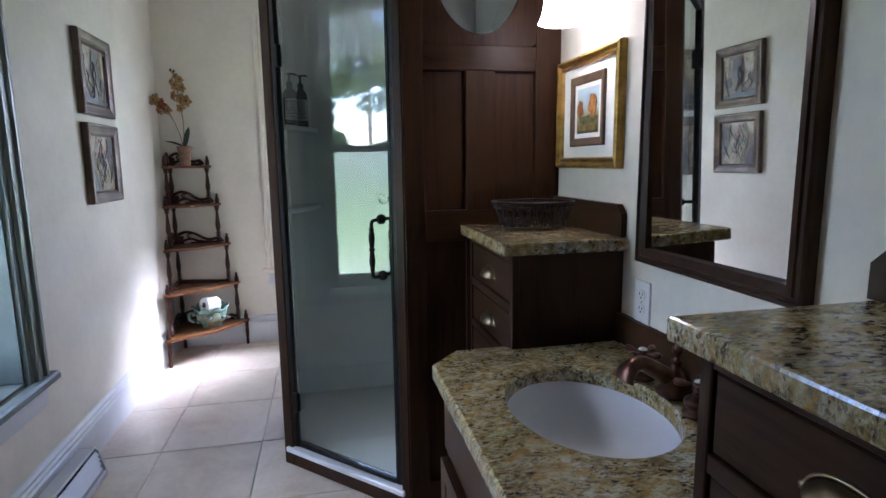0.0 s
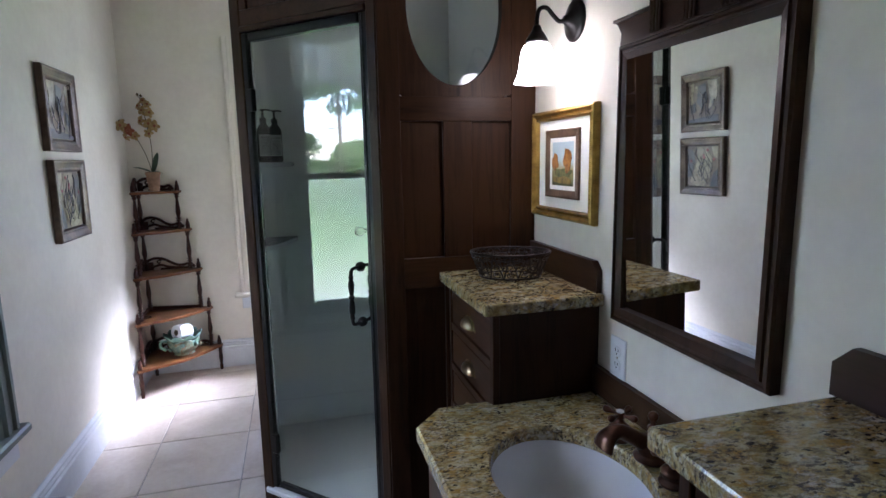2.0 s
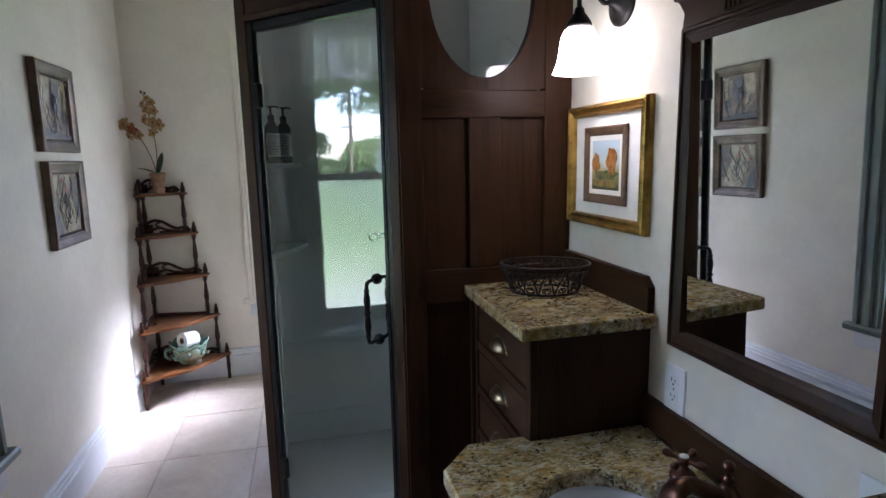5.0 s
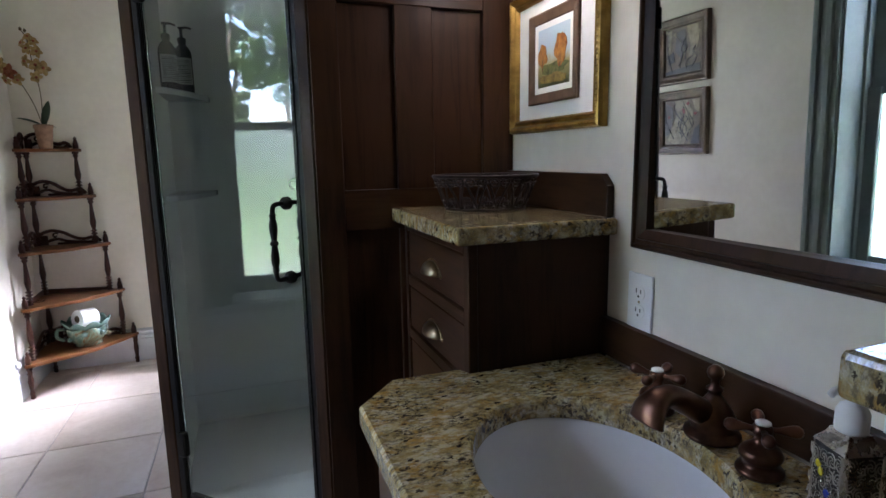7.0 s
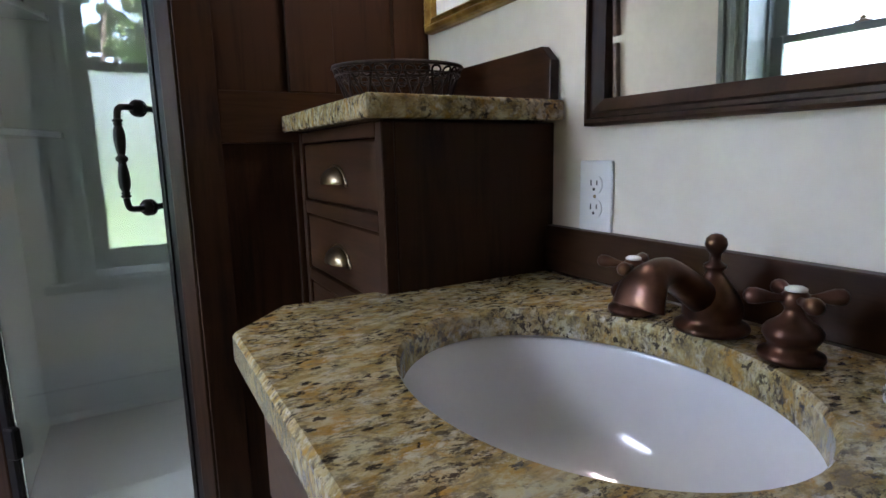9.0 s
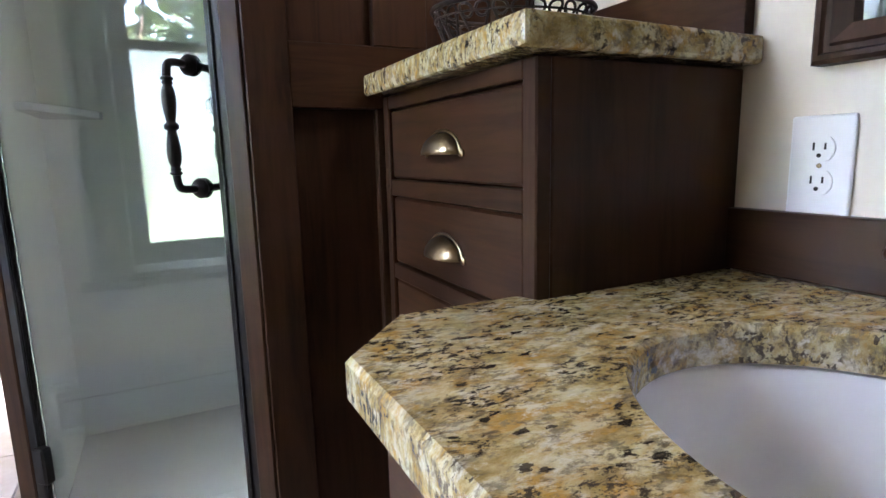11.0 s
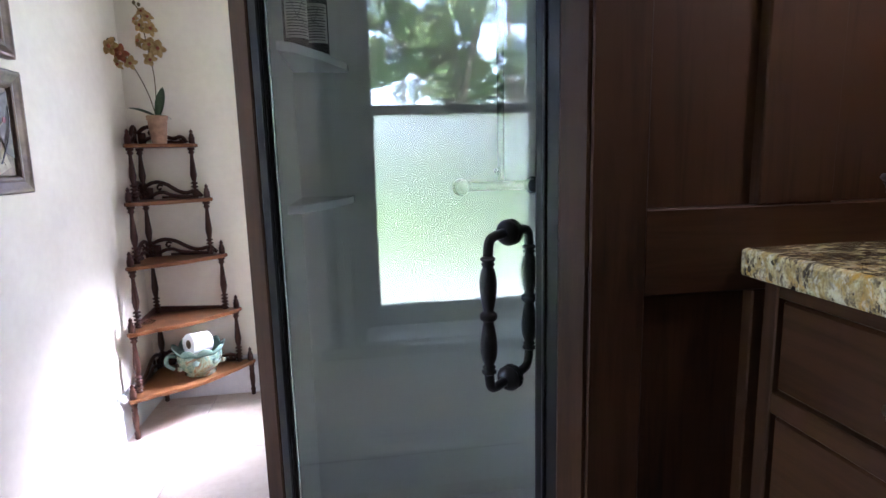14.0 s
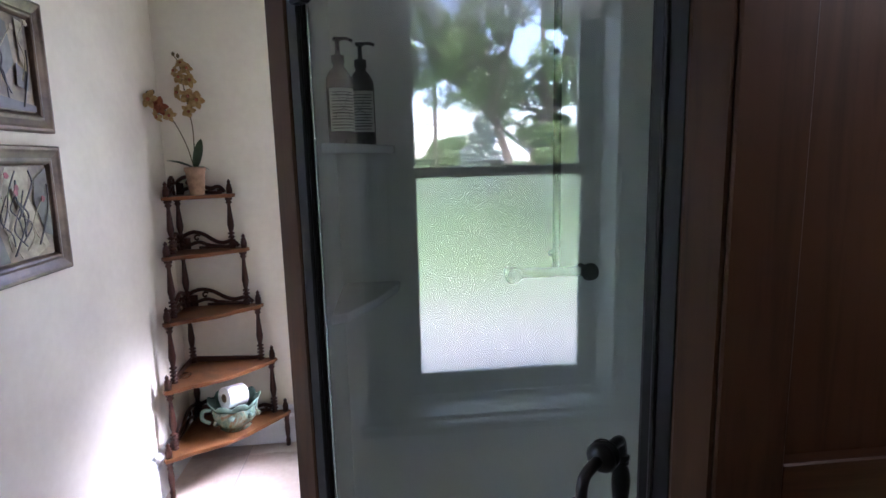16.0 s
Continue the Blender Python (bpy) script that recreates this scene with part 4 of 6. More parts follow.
def abstract_picture(z0, z1, which, label):
    y0, y1 = 2.880, 3.270
    th = thing("framed_picture", pose(LEFT, (y0 + y1) / 2, (z0 + z1) / 2, 0, 0, 90) @ pose(0, 0, 0, 0.6, 0, 0), label, "picture", "pair of framed abstract pictures")
    w, h = (y1 - y0) / 2, (z1 - z0) / 2
    prof = [(0, 0.002), (0, 0.028), (0.005, 0.033), (0.012, 0.033), (0.020, 0.029), (0.036, 0.024), (0.044, 0.026), (0.050, 0.024), (0.056, 0.016), (0.058, 0.002)]
    part("frame", moulding(prof, -w, w, -h, h), GREYWOOD, th, "weathered pewter-brown frame")
    cv = part("canvas", box(-w + 0.057, w - 0.057, -0.012, -0.003, -h + 0.057, h - 0.057), CANVAS2, th, "abstract still life in bone, slate and umber")
    W, H = w - 0.058, h - 0.058
    if which:
        shapes = [(BONE, [(-0.09, -0.98), (-0.55, -0.3), (-0.62, 0.5), (-0.30, 0.98), (0.42, 0.98), (0.30, 0.35), (0.62, -0.35), (0.85, -0.8), (0.4, -0.98)]),
                  (INK, [(-0.98, -0.98), (-0.98, -0.1), (-0.72, -0.3), (-0.50, -0.98)]), (SLATE, [(0.52, 0.7), (0.98, 0.95), (0.98, -0.6), (0.72, -0.5), (0.45, 0.2)]),
                  (BONE, [(-0.98, 0.4), (-0.98, 0.98), (-0.60, 0.98), (-0.75, 0.55)])]
    else:
        shapes = [(BONE, [(-0.80, 0.98), (-0.20, 0.98), (-0.42, 0.1), (-0.30, -0.35), (-0.62, -0.2), (-0.85, 0.3)]), (SLATE, [(-0.10, 0.9), (0.35, 0.8), (0.45, 0.0), (0.10, -0.35), (-0.25, 0.1)]),
                  (BONE, [(0.62, 0.95), (0.86, 0.9), (0.82, -0.15), (0.66, 0.1)]), (INK, [(0.50, 0.0), (0.86, -0.15), (0.80, -0.55), (0.45, -0.45)]), (INK, [(-0.98, -0.98), (-0.98, -0.65), (0.98, -0.85), (0.98, -0.98)])]
    for k, (mat, pts) in enumerate(shapes):
        part("painted_shape", flat_poly([(x * W, z * H) for x, z in pts], -0.0135 - 0.0014 * k), mat, cv)
    rng = random.Random(20 + which)
    for k in range(14 if which else 11):
        x0, zz = rng.uniform(-0.75, 0.75), rng.uniform(-0.9, -0.1)
        ctrl = [(x0 * W, -0.0205, zz * H)]
        for s in range(3):
            x0 += rng.uniform(-0.32, 0.32)
            zz += rng.uniform(0.22, 0.5)
            ctrl.append((max(-0.9, min(0.9, x0)) * W, -0.0205, min(0.9, zz) * H))
        part("painted_line", tube(curve_points(ctrl, 18), 0.0011 + 0.0006 * (k % 3), 4), INK if k % 3 else BONE, cv)
        if k % 3 == 0:
            m = CRIMSON if which else BONE
            part("painted_bloom", blob_outline(ctrl[-1][0], ctrl[-1][2], 0.009, 0.009, -0.0238, 50 + k, 18), m, cv)
    return th


abstract_picture(1.546, 1.928, 0, "abstract still life in a weathered pewter-brown frame")
abstract_picture(1.125, 1.507, 1, "abstract red flowers in a weathered pewter-brown frame")

# ---- wall lamp ----
LX, LY, LZ = 0.70, 1.585, 1.70
lamp = thing("wall_sconce", pose(RIGHT, 1.592, 1.885), "lit dark bronze wall sconce with a white bell glass shade", "lamp")
TO_L = Matrix.Translation((-RIGHT, -1.592, -1.885))
b = lathe([(0.062, 0.001), (0.062, 0.006), (0.050, 0.013), (0.030, 0.018), (0.026, 0.024), (0.016, 0.030), (0.012, 0.040), (0, 0.042)], 32, pose(RIGHT, 1.592, 1.885, 0, -90, 0))
b.transform(TO_L)
part("backplate", b, BLACKBRONZE, lamp, smooth=True)
pts = curve_points([(RIGHT - 0.035, 1.592, 1.885), (RIGHT - 0.055, 1.591, 1.880), (RIGHT - 0.075, 1.590, 1.895), (RIGHT - 0.098, 1.588, 1.915), (RIGHT - 0.122, 1.586, 1.910), (LX, LY, 1.885), (LX, LY, 1.855)], 36)
b = tube(pts, 0.0065, 10)
b.transform(TO_L)
part("arm", b, BLACKBRONZE, lamp, smooth=True)
b = lathe([(0.008, 0.165), (0.012, 0.160), (0.014, 0.150), (0.022, 0.140), (0.030, 0.128), (0.034, 0.118), (0.030, 0.114), (0, 0.114)], 24, Matrix.Translation((LX, LY, LZ)))
b.transform(TO_L)
part("socket_cup", b, BLACKBRONZE, lamp, smooth=True)
prof = [(0.028, 0.113), (0.038, 0.108), (0.046, 0.092), (0.050, 0.070), (0.053, 0.045), (0.058, 0.022), (0.068, 0.0), (0.0655, 0.0), (0.055, 0.023), (0.050, 0.045), (0.047, 0.070), (0.043, 0.090), (0.035, 0.104), (0.020, 0.110)]
b = lathe(prof, 36, Matrix.Translation((LX, LY, LZ)))
bmesh.ops.delete(b, geom=[f for f in b.faces if len(f.verts) > 4], context="FACES_ONLY")
b.transform(TO_L)
part("shade", b, GLOW, lamp, "glowing white bell glass shade", smooth=True)
b = lathe([(0, -0.006), (0.018, 0.0), (0.026, 0.016), (0.022, 0.040), (0.012, 0.07), (0.012, 0.10), (0, 0.10)], 20, Matrix.Translation((LX, LY, LZ)))
b.transform(TO_L)
part("bulb", b, GLOW, lamp, "glowing bulb", smooth=True)

# ---- outlets ----
# near-black colour standing for the shade inside openings
SHADEBLACK = mottled("opening_shade_black", (0.01, 0.01, 0.01), (0.03, 0.03, 0.03), 9, 0.6, 0)


def outlet(y, z, label):
    th = thing("wall_outlet", pose(RIGHT, y, z, 0, 0, -90), label, "outlet")
    part("cover_plate", box(-0.036, 0.036, -0.0065, -0.0005, -0.0585, 0.0585, 0.003, seg=2), WHITE, th)
    for s in (-1, 1):
        pts = []
        for i in range(28):
            a = 2 * math.pi * i / 28
            pts.append((0.0172 * math.cos(a), max(-0.0138, min(0.0138, 0.0172 * math.sin(a)))))
        b = prism(pts, 0.0, 0.002, 0.0005)
        b.transform(Matrix.Translation((0, -0.0066, s * 0.0195)) @ Matrix.Rotation(radians(90), 4, "X"))
        r = part("receptacle", b, WHITE, th)
        # slots and ground hole are dark plates laid on; their shade is only colour
        for x, w, hh in ((-0.0065, 0.0011, 0.0046), (0.0065, 0.0011, 0.0038)):
            part("slot_shade", box(x - w, x + w, -0.0092, -0.0087, s * 0.0195 + 0.003 - hh, s * 0.0195 + 0.003 + hh), SHADEBLACK, r)
        c = lathe([(0.0026, 0), (0.0026, 0.0005), (0, 0.0005)], 10, Matrix.Translation((0, -0.0087, s * 0.0195 - 0.0075)) @ Matrix.Rotation(radians(90), 4, "X"))
        part("ground_hole_shade", c, SHADEBLACK, r)
    part("screw", lathe([(0.003, 0), (0.0028, 0.0009), (0, 0.0012)], 10, Matrix.Translation((0, -0.0065, 0)) @ Matrix.Rotation(radians(90), 4, "X")), PEWTER, th)
    return th


outlet(1.303, 0.921, "white duplex wall outlet above the backsplash")
outlet(0.806, 0.915, "white wall outlet beside the soap bottle")

# ---- faucet ----
faucet = thing("sink_faucet", pose(0.745, 1.030, SC), "oil-rubbed bronze widespread faucet with cross handles", "faucet")
b = lathe([(0.040, 0.0005), (0.042, 0.004), (0.041, 0.008), (0.033, 0.012), (0.031, 0.016), (0.034, 0.022), (0.033, 0.032), (0.027, 0.045), (0.019, 0.056), (0.012, 0.065), (0.0085, 0.072), (0.0125, 0.076), (0.0125, 0.079), (0.0065, 0.083), (0.006, 0.092), (0.010, 0.096), (0.0125, 0.103), (0.011, 0.110), (0.006, 0.1145), (0, 0.116)], 28)
part("spout_body", b, BRONZE, faucet, smooth=True)
# broad swept spout, flaring to a skirted lip
path = curve_points([(0.006, 0, 0.026), (-0.026, 0, 0.046), (-0.058, 0, 0.066), (-0.086, 0, 0.080), (-0.108, 0, 0.078), (-0.122, 0, 0.066), (-0.128, 0, 0.047)], 36)
b = bmesh.new()
rings = []
for i, p in enumerate(path):
    u = i / (len(path) - 1)
    d = (path[min(i + 1, len(path) - 1)] - path[max(i - 1, 0)]).normalized()
    up = Vector((0, 1, 0)).cross(d).normalized()
    wy, wz = 0.021 - 0.008 * math.sin(math.pi * min(1, u / 0.8)) + 0.013 * u ** 2.2, 0.021 - 0.008 * u
    rings.append([b.verts.new(p + Vector((0, 1, 0)) * wy * math.cos(2 * math.pi * j / 16) + up * wz * math.sin(2 * math.pi * j / 16)) for j in range(16)])
for a, c in zip(rings, rings[1:]):
    for j in range(16):
        b.faces.new((a[j], a[(j + 1) % 16], c[(j + 1) % 16], c[j]))
b.faces.new(rings[0])
b.faces.new(rings[-1])
part("spout", b, BRONZE, faucet, smooth=True)
for y in (0.102, -0.102):
    b = lathe([(0.029, 0.0005), (0.031, 0.004), (0.030, 0.008), (0.024, 0.011), (0.021, 0.015), (0.024, 0.020), (0.0275, 0.026), (0.0275, 0.031), (0.024, 0.036), (0.017, 0.041), (0.0115, 0.046), (0.009, 0.051), (0.0095, 0.055), (0.0125, 0.058), (0.0125, 0.068), (0.0095, 0.071), (0, 0.0715)], 26, Matrix.Translation((-0.020, y, 0)))
    hb = part("valve", b, BRONZE, faucet, smooth=True)
    b = bmesh.new()
    for k in range(4):
        a = radians(90 * k + (25 if y > 0 else 50))
        c = lathe([(0.0045, 0.008), (0.004, 0.015), (0.0048, 0.022), (0.0072, 0.030), (0.0088, 0.037), (0.0084, 0.043), (0.0050, 0.047), (0, 0.0485)], 12)
        c.transform(Matrix.Translation((-0.020, y, 0.063)) @ Matrix.Rotation(a, 4, "Z") @ Matrix.Rotation(radians(86), 4, "Y"))
        merge(b, c)
    part("cross_handle", b, BRONZE, hb, smooth=True)
    part("button", lathe([(0.0105, 0.0716), (0.0100, 0.0745), (0.006, 0.0765), (0, 0.077)], 18, Matrix.Translation((-0.020, y, 0))), PORCELAIN, hb, "white porcelain button", smooth=True)

# ---- soap bottle ----
SILVER = mottled("filigree_silver", (0.50, 0.48, 0.42), (0.80, 0.77, 0.70), 30, 0.20, 0.1, metal=1.0)
DULLSILVER = mottled("tarnished_silver", (0.045, 0.043, 0.040), (0.14, 0.135, 0.125), 60, 0.4, 0.2, metal=0.8)
YELLOW = mottled("yellow_enamel", (0.55, 0.45, 0.03), (0.70, 0.60, 0.06), 40, 0.2, 0)
BLUE = mottled("blue_enamel", (0.03, 0.05, 0.30), (0.06, 0.10, 0.50), 40, 0.2, 0)
soap = thing("soap_bottle", pose(0.702, 0.803, SC + 0.0005, 0, 0, -16) @ Matrix.Diagonal((0.73, 0.73, 0.87, 1)), "square filigree silver foaming soap bottle with white pump", "bottle")
hw = 0.033
cc = hw - 0.006
part("body", prism([(cc, -hw), (hw, -cc), (hw, cc), (cc, hw), (-cc, hw), (-hw, cc), (-hw, -cc), (-cc, -hw)], 0, 0.125, 0.001), DULLSILVER, soap)
for k in range(4):
    c = box(-0.0036, 0.0036, -0.0010, 0.0010, 0.002, 0.124, 0.0006)
    c.transform(Matrix.Rotation(radians(45 + 90 * k), 4, "Z") @ Matrix.Translation((0, -math.sqrt(0.5) * (hw + cc) - 0.0012, 0)))
    part("corner_strip", c, SILVER, soap, "polished silver corner")
b = bmesh.new()
pr = [(hw, 0.1245), (hw - 0.002, 0.128), (hw - 0.012, 0.140), (0.019, 0.146)]
rings = [[b.verts.new((sx * r, sy * r, z)) for sx, sy in ((1, 1), (-1, 1), (-1, -1), (1, -1))] for r, z in pr]
for a, c in zip(rings, rings[1:]):
    for j in range(4):
        b.faces.new((a[j], a[(j + 1) % 4], c[(j + 1) % 4], c[j]))
b.faces.new(rings[-1])
part("shoulder", b, SILVER, soap, "polished silver shoulder")
rng = random.Random(9)
for side in range(4):
    b = bmesh.new()
    for r in range(6):
        for c in range(4):
            cx, cz = -0.0235 + 0.0157 * c + rng.uniform(-0.002, 0.002), 0.012 + 0.0195 * r + rng.uniform(-0.002, 0.002)
            turn, hand = rng.uniform(0, 6.28), rng.choice((-1, 1))
            for k in range(3):
                pts = []
                for i in range(10):
                    u = i / 9
                    ang = turn + 2.09 * k + hand * 4.2 * u
                    rad = 0.0012 + 0.0098 * (1 - u)
                    pts.append((max(-hw, min(hw, cx + rad * math.cos(ang))), -hw - 0.0008, max(0.003, min(0.122, cz + 1.15 * rad * math.sin(ang)))))
                tube(pts, 0.0009, 4, b)
    for x in (-cc, cc):
        tube([(x, -hw - 0.0006, 0.003), (x, -hw - 0.0006, 0.122)], 0.0016, 5, b)
    b.transform(Matrix.Rotation(radians(90 * side), 4, "Z"))
    tagged(part("filigree", b, SILVER, soap, "silver filigree scrollwork"), kind="stuff")
for mat, cx, cz in ((YELLOW, -0.016, 0.095), (YELLOW, -0.010, 0.086), (BLUE, 0.004, 0.062), (BLUE, 0.010, 0.052)):
    for side in (3,):
        c = lathe([(0.0065, 0), (0.005, 0.0014), (0, 0.002)], 7, Matrix.Rotation(radians(90 * side), 4, "Z") @ Matrix.Translation((cx, -hw - 0.0003, cz)) @ Matrix.Rotation(radians(90), 4, "X"))
        part("enamel_petal", c, mat, soap)
pump = part("pump", lathe([(0.021, 0.146), (0.0225, 0.149), (0.0225, 0.172), (0.018, 0.180), (0.010, 0.184), (0.010, 0.200), (0.0, 0.200)], 24), WHITE, soap, "white plastic foaming pump", smooth=True)
b = lathe([(0.0, 0.199), (0.015, 0.199), (0.017, 0.203), (0.015, 0.209), (0, 0.211)], 20)
tube(curve_points([(-0.006, -0.002, 0.205), (-0.028, -0.008, 0.207), (-0.044, -0.0125, 0.206), (-0.051, -0.0145, 0.202)], 12), 0.0052, 8, b)
part("nozzle", b, WHITE, pump, smooth=True)

# ---- wire basket ----
basket = thing("wire_basket", pose(0.665, 1.705, RC, 0, 0, -20), "oval brown wire basket with scrolled sides on the granite top", "basket")


def oval(rx, ry, z, n=48):
    return [(rx * math.cos(2 * math.pi * i / n), ry * math.sin(2 * math.pi * i / n), z) for i in range(n)]


BT, BB, BH = (0.132, 0.098), (0.100, 0.070), 0.082


def on_basket(a, h):
    f = h / BH
    return Vector(((BB[0] + (BT[0] - BB[0]) * f) * math.cos(a), (BB[1] + (BT[1] - BB[1]) * f) * math.sin(a), 0.004 + h))


part("rim", tube(oval(BT[0], BT[1], BH + 0.004), 0.0042, 6, closed=True), IRON, basket, smooth=True)
b = tube(oval(BT[0] - 0.004, BT[1] - 0.004, BH - 0.012), 0.0018, 5, closed=True)
part("second_ring", b, IRON, basket, smooth=True)
b = tube(oval(BB[0], BB[1], 0.004), 0.0034, 6, closed=True)
for k in range(7):
    x = -0.078 + 0.026 * k
    y = BB[1] * math.sqrt(max(0, 1 - (x / BB[0]) ** 2))
    tube([(x, -y, 0.004), (x, y, 0.004)], 0.0016, 5, b)
part("base_ring", b, IRON, basket, smooth=True)
for k in range(14):
    a0 = 2 * math.pi * k / 14
    w = math.pi / 14
    b = bmesh.new()
    for s in (-1, 1):
        pts = [on_basket(a0, 0.0), on_basket(a0 + s * w * 0.45, BH * 0.45), on_basket(a0 + s * w * 0.85, BH * 0.78)]
        for i in range(9):
            ang = 2.2 - 5.4 * i / 8
            rad = 0.0135 * (1 - 0.55 * i / 8)
            pts.append(on_basket(a0 + s * (w * 0.52 + rad * math.cos(ang) * -1 / 0.115), BH * 0.80 + rad * math.sin(ang) * 0.9))
        tube(curve_points(pts, 30), 0.0023, 5, b)
        pts = []
        for i in range(8):
            ang = -1.6 + 5.0 * i / 7
            rad = 0.010 * (1 - 0.5 * i / 7)
            pts.append(on_basket(a0 + w + s * 0.02 + s * rad * math.cos(ang) / 0.09, 0.015 + rad * math.sin(ang)))
        tube(pts, 0.0020, 5, b)
    part("scroll_wire", b, IRON, basket, smooth=True)

# ---- shampoo bottles ----
BOTTLEPLASTIC = mottled("dark_brown_plastic", (0.010, 0.008, 0.007), (0.025, 0.018, 0.015), 12, 0.15, 0, coat=0.3)
LABEL = mottled("cream_label", (0.58, 0.56, 0.50), (0.70, 0.68, 0.62), 10, 0.6, 0.02)
PRINT = mottled("label_print", (0.05, 0.05, 0.05), (0.10, 0.10, 0.09), 10, 0.6, 0)


def pump_bottle(x, y, turn, label):
    th = thing("pump_bottle", pose(x, y, 1.4785, 0, 0, turn), label, "bottle", "pair of pump bottles")
    part("body", lathe([(0, 0), (0.028, 0.0), (0.031, 0.004), (0.031, 0.140), (0.029, 0.155), (0.021, 0.170), (0.013, 0.178), (0.013, 0.186), (0, 0.186)], 28), BOTTLEPLASTIC, th, smooth=True)
    part("collar", lathe([(0.015, 0.1865), (0.015, 0.204), (0.006, 0.207), (0.005, 0.236), (0, 0.236)], 18), BOTTLEPLASTIC, th, smooth=True)
    b = box(-0.010, 0.010, -0.008, 0.008, 0.2365, 0.245, 0.002)
    tube(curve_points([(0, 0, 0.241), (0.020, 0, 0.243), (0.036, 0, 0.238)], 8), 0.004, 8, b)
    part("pump_head", b, BOTTLEPLASTIC, th)

    def wrap(a0, a1, z0, z1, r):
        c = bmesh.new()
        n = 14
        inner, outer = [], []
        for i in range(n + 1):
            a = a0 + (a1 - a0) * i / n
            inner.append([c.verts.new(((r - 0.0006) * math.cos(a), (r - 0.0006) * math.sin(a), z)) for z in (z0, z1)])
            outer.append([c.verts.new((r * math.cos(a), r * math.sin(a), z)) for z in (z0, z1)])
        for i in range(n):
            c.faces.new((outer[i][0], outer[i + 1][0], outer[i + 1][1], outer[i][1]))
            c.faces.new((inner[i][1], inner[i + 1][1], inner[i + 1][0], inner[i][0]))
            c.faces.new((outer[i][1], outer[i + 1][1], inner[i + 1][1], inner[i][1]))
            c.faces.new((inner[i][0], inner[i + 1][0], outer[i + 1][0], outer[i][0]))
        return c

    lb = part("label_wrap", wrap(-2.6, -0.3, 0.030, 0.128, 0.0318), LABEL, th, "cream paper label with fine print")
    rng = random.Random(int(turn) + 7)
    for k in range(13):
        z = 0.036 + 0.0068 * k
        part("print_line", wrap(-2.45 + rng.uniform(0, 0.1), -0.5 - rng.uniform(0, 0.25), z, z + (0.0028 if k % 2 else 0.0018), 0.0324), PRINT, lb)
    for s in (0, 1):
        q = [(0.0335 * math.cos(a), 0.0335 * math.sin(a), 0.060 + 0.055 * u + 0.006 * math.sin(9 * u)) for u, a in ((i / 10, -2.1 + 1.1 * (i / 10 if s else 1 - i / 10)) for i in range(11))]
        part("script_stroke", tube(q, 0.0008, 4), PRINT, lb)
    return th


pump_bottle(-0.139, 2.770, 15, "dark brown pump bottle with a cream label")
pump_bottle(-0.090, 2.832, -10, "dark brown pump bottle with a cream label beside another")

# ---- corner shelf with plant and bowl ----
KX, KY = LEFT + 0.042, END - 0.032
etagere = thing("corner_etagere", pose(KX, KY, 0), "five-tier Victorian corner shelf of polished dark walnut with turned posts", "shelf")
TIERS = [(0.455, 0.425, 0.190), (0.408, 0.360, 0.473), (0.362, 0.292, 0.758), (0.316, 0.225, 1.040), (0.270, 0.160, 1.302)]


def tier_outline(a, c):
    pts = [(0, 0), (a, 0), (a + 0.012, -0.012), (a, -0.045)]
    pts += curve_points([(a - 0.01, -0.055, 0), (0.74 * a, -0.46 * c, 0), (0.55 * a, -0.70 * c, 0), (0.25 * a, -0.88 * c, 0), (0.055, -c + 0.01, 0)], 12)
    pts = [(p[0], p[1]) for p in pts]
    return pts + [(0.045, -c), (0.012, -c - 0.012), (0, -c)]


def turned_post(x, y, z0, z1, r=0.0145):
    h = z1 - z0
    prof = [(r * 0.9, 0), (r * 1.1, 0.004), (r * 0.7, 0.010)]
    n = 4
    for k in range(n):
        z = 0.014 + k * 0.017
        prof += [(r * 0.52, z), (r * 1.18, z + 0.005), (r * 1.18, z + 0.009), (r * 0.52, z + 0.0145)]
    z = 0.014 + n * 0.017
    prof += [(r * 0.75, z + 0.004), (r * 1.15, h * 0.46), (r * 0.95, h * 0.58), (r * 0.55, h * 0.84), (r * 0.6, h * 0.87), (r * 1.1, h * 0.905), (r * 0.7, h * 0.94), (r * 1.2, h * 0.955), (r * 1.2, h)]
    return lathe(prof, 10, Matrix.Translation((x, y, z0)))


def post_top(x, y, z, r=0.0125):
    return lathe([(r * 1.15, 0), (r * 1.15, 0.030), (r * 0.8, 0.034), (r * 1.0, 0.040), (r * 0.5, 0.048), (r * 0.75, 0.056), (0, 0.070)], 10, Matrix.Translation((x, y, z)))


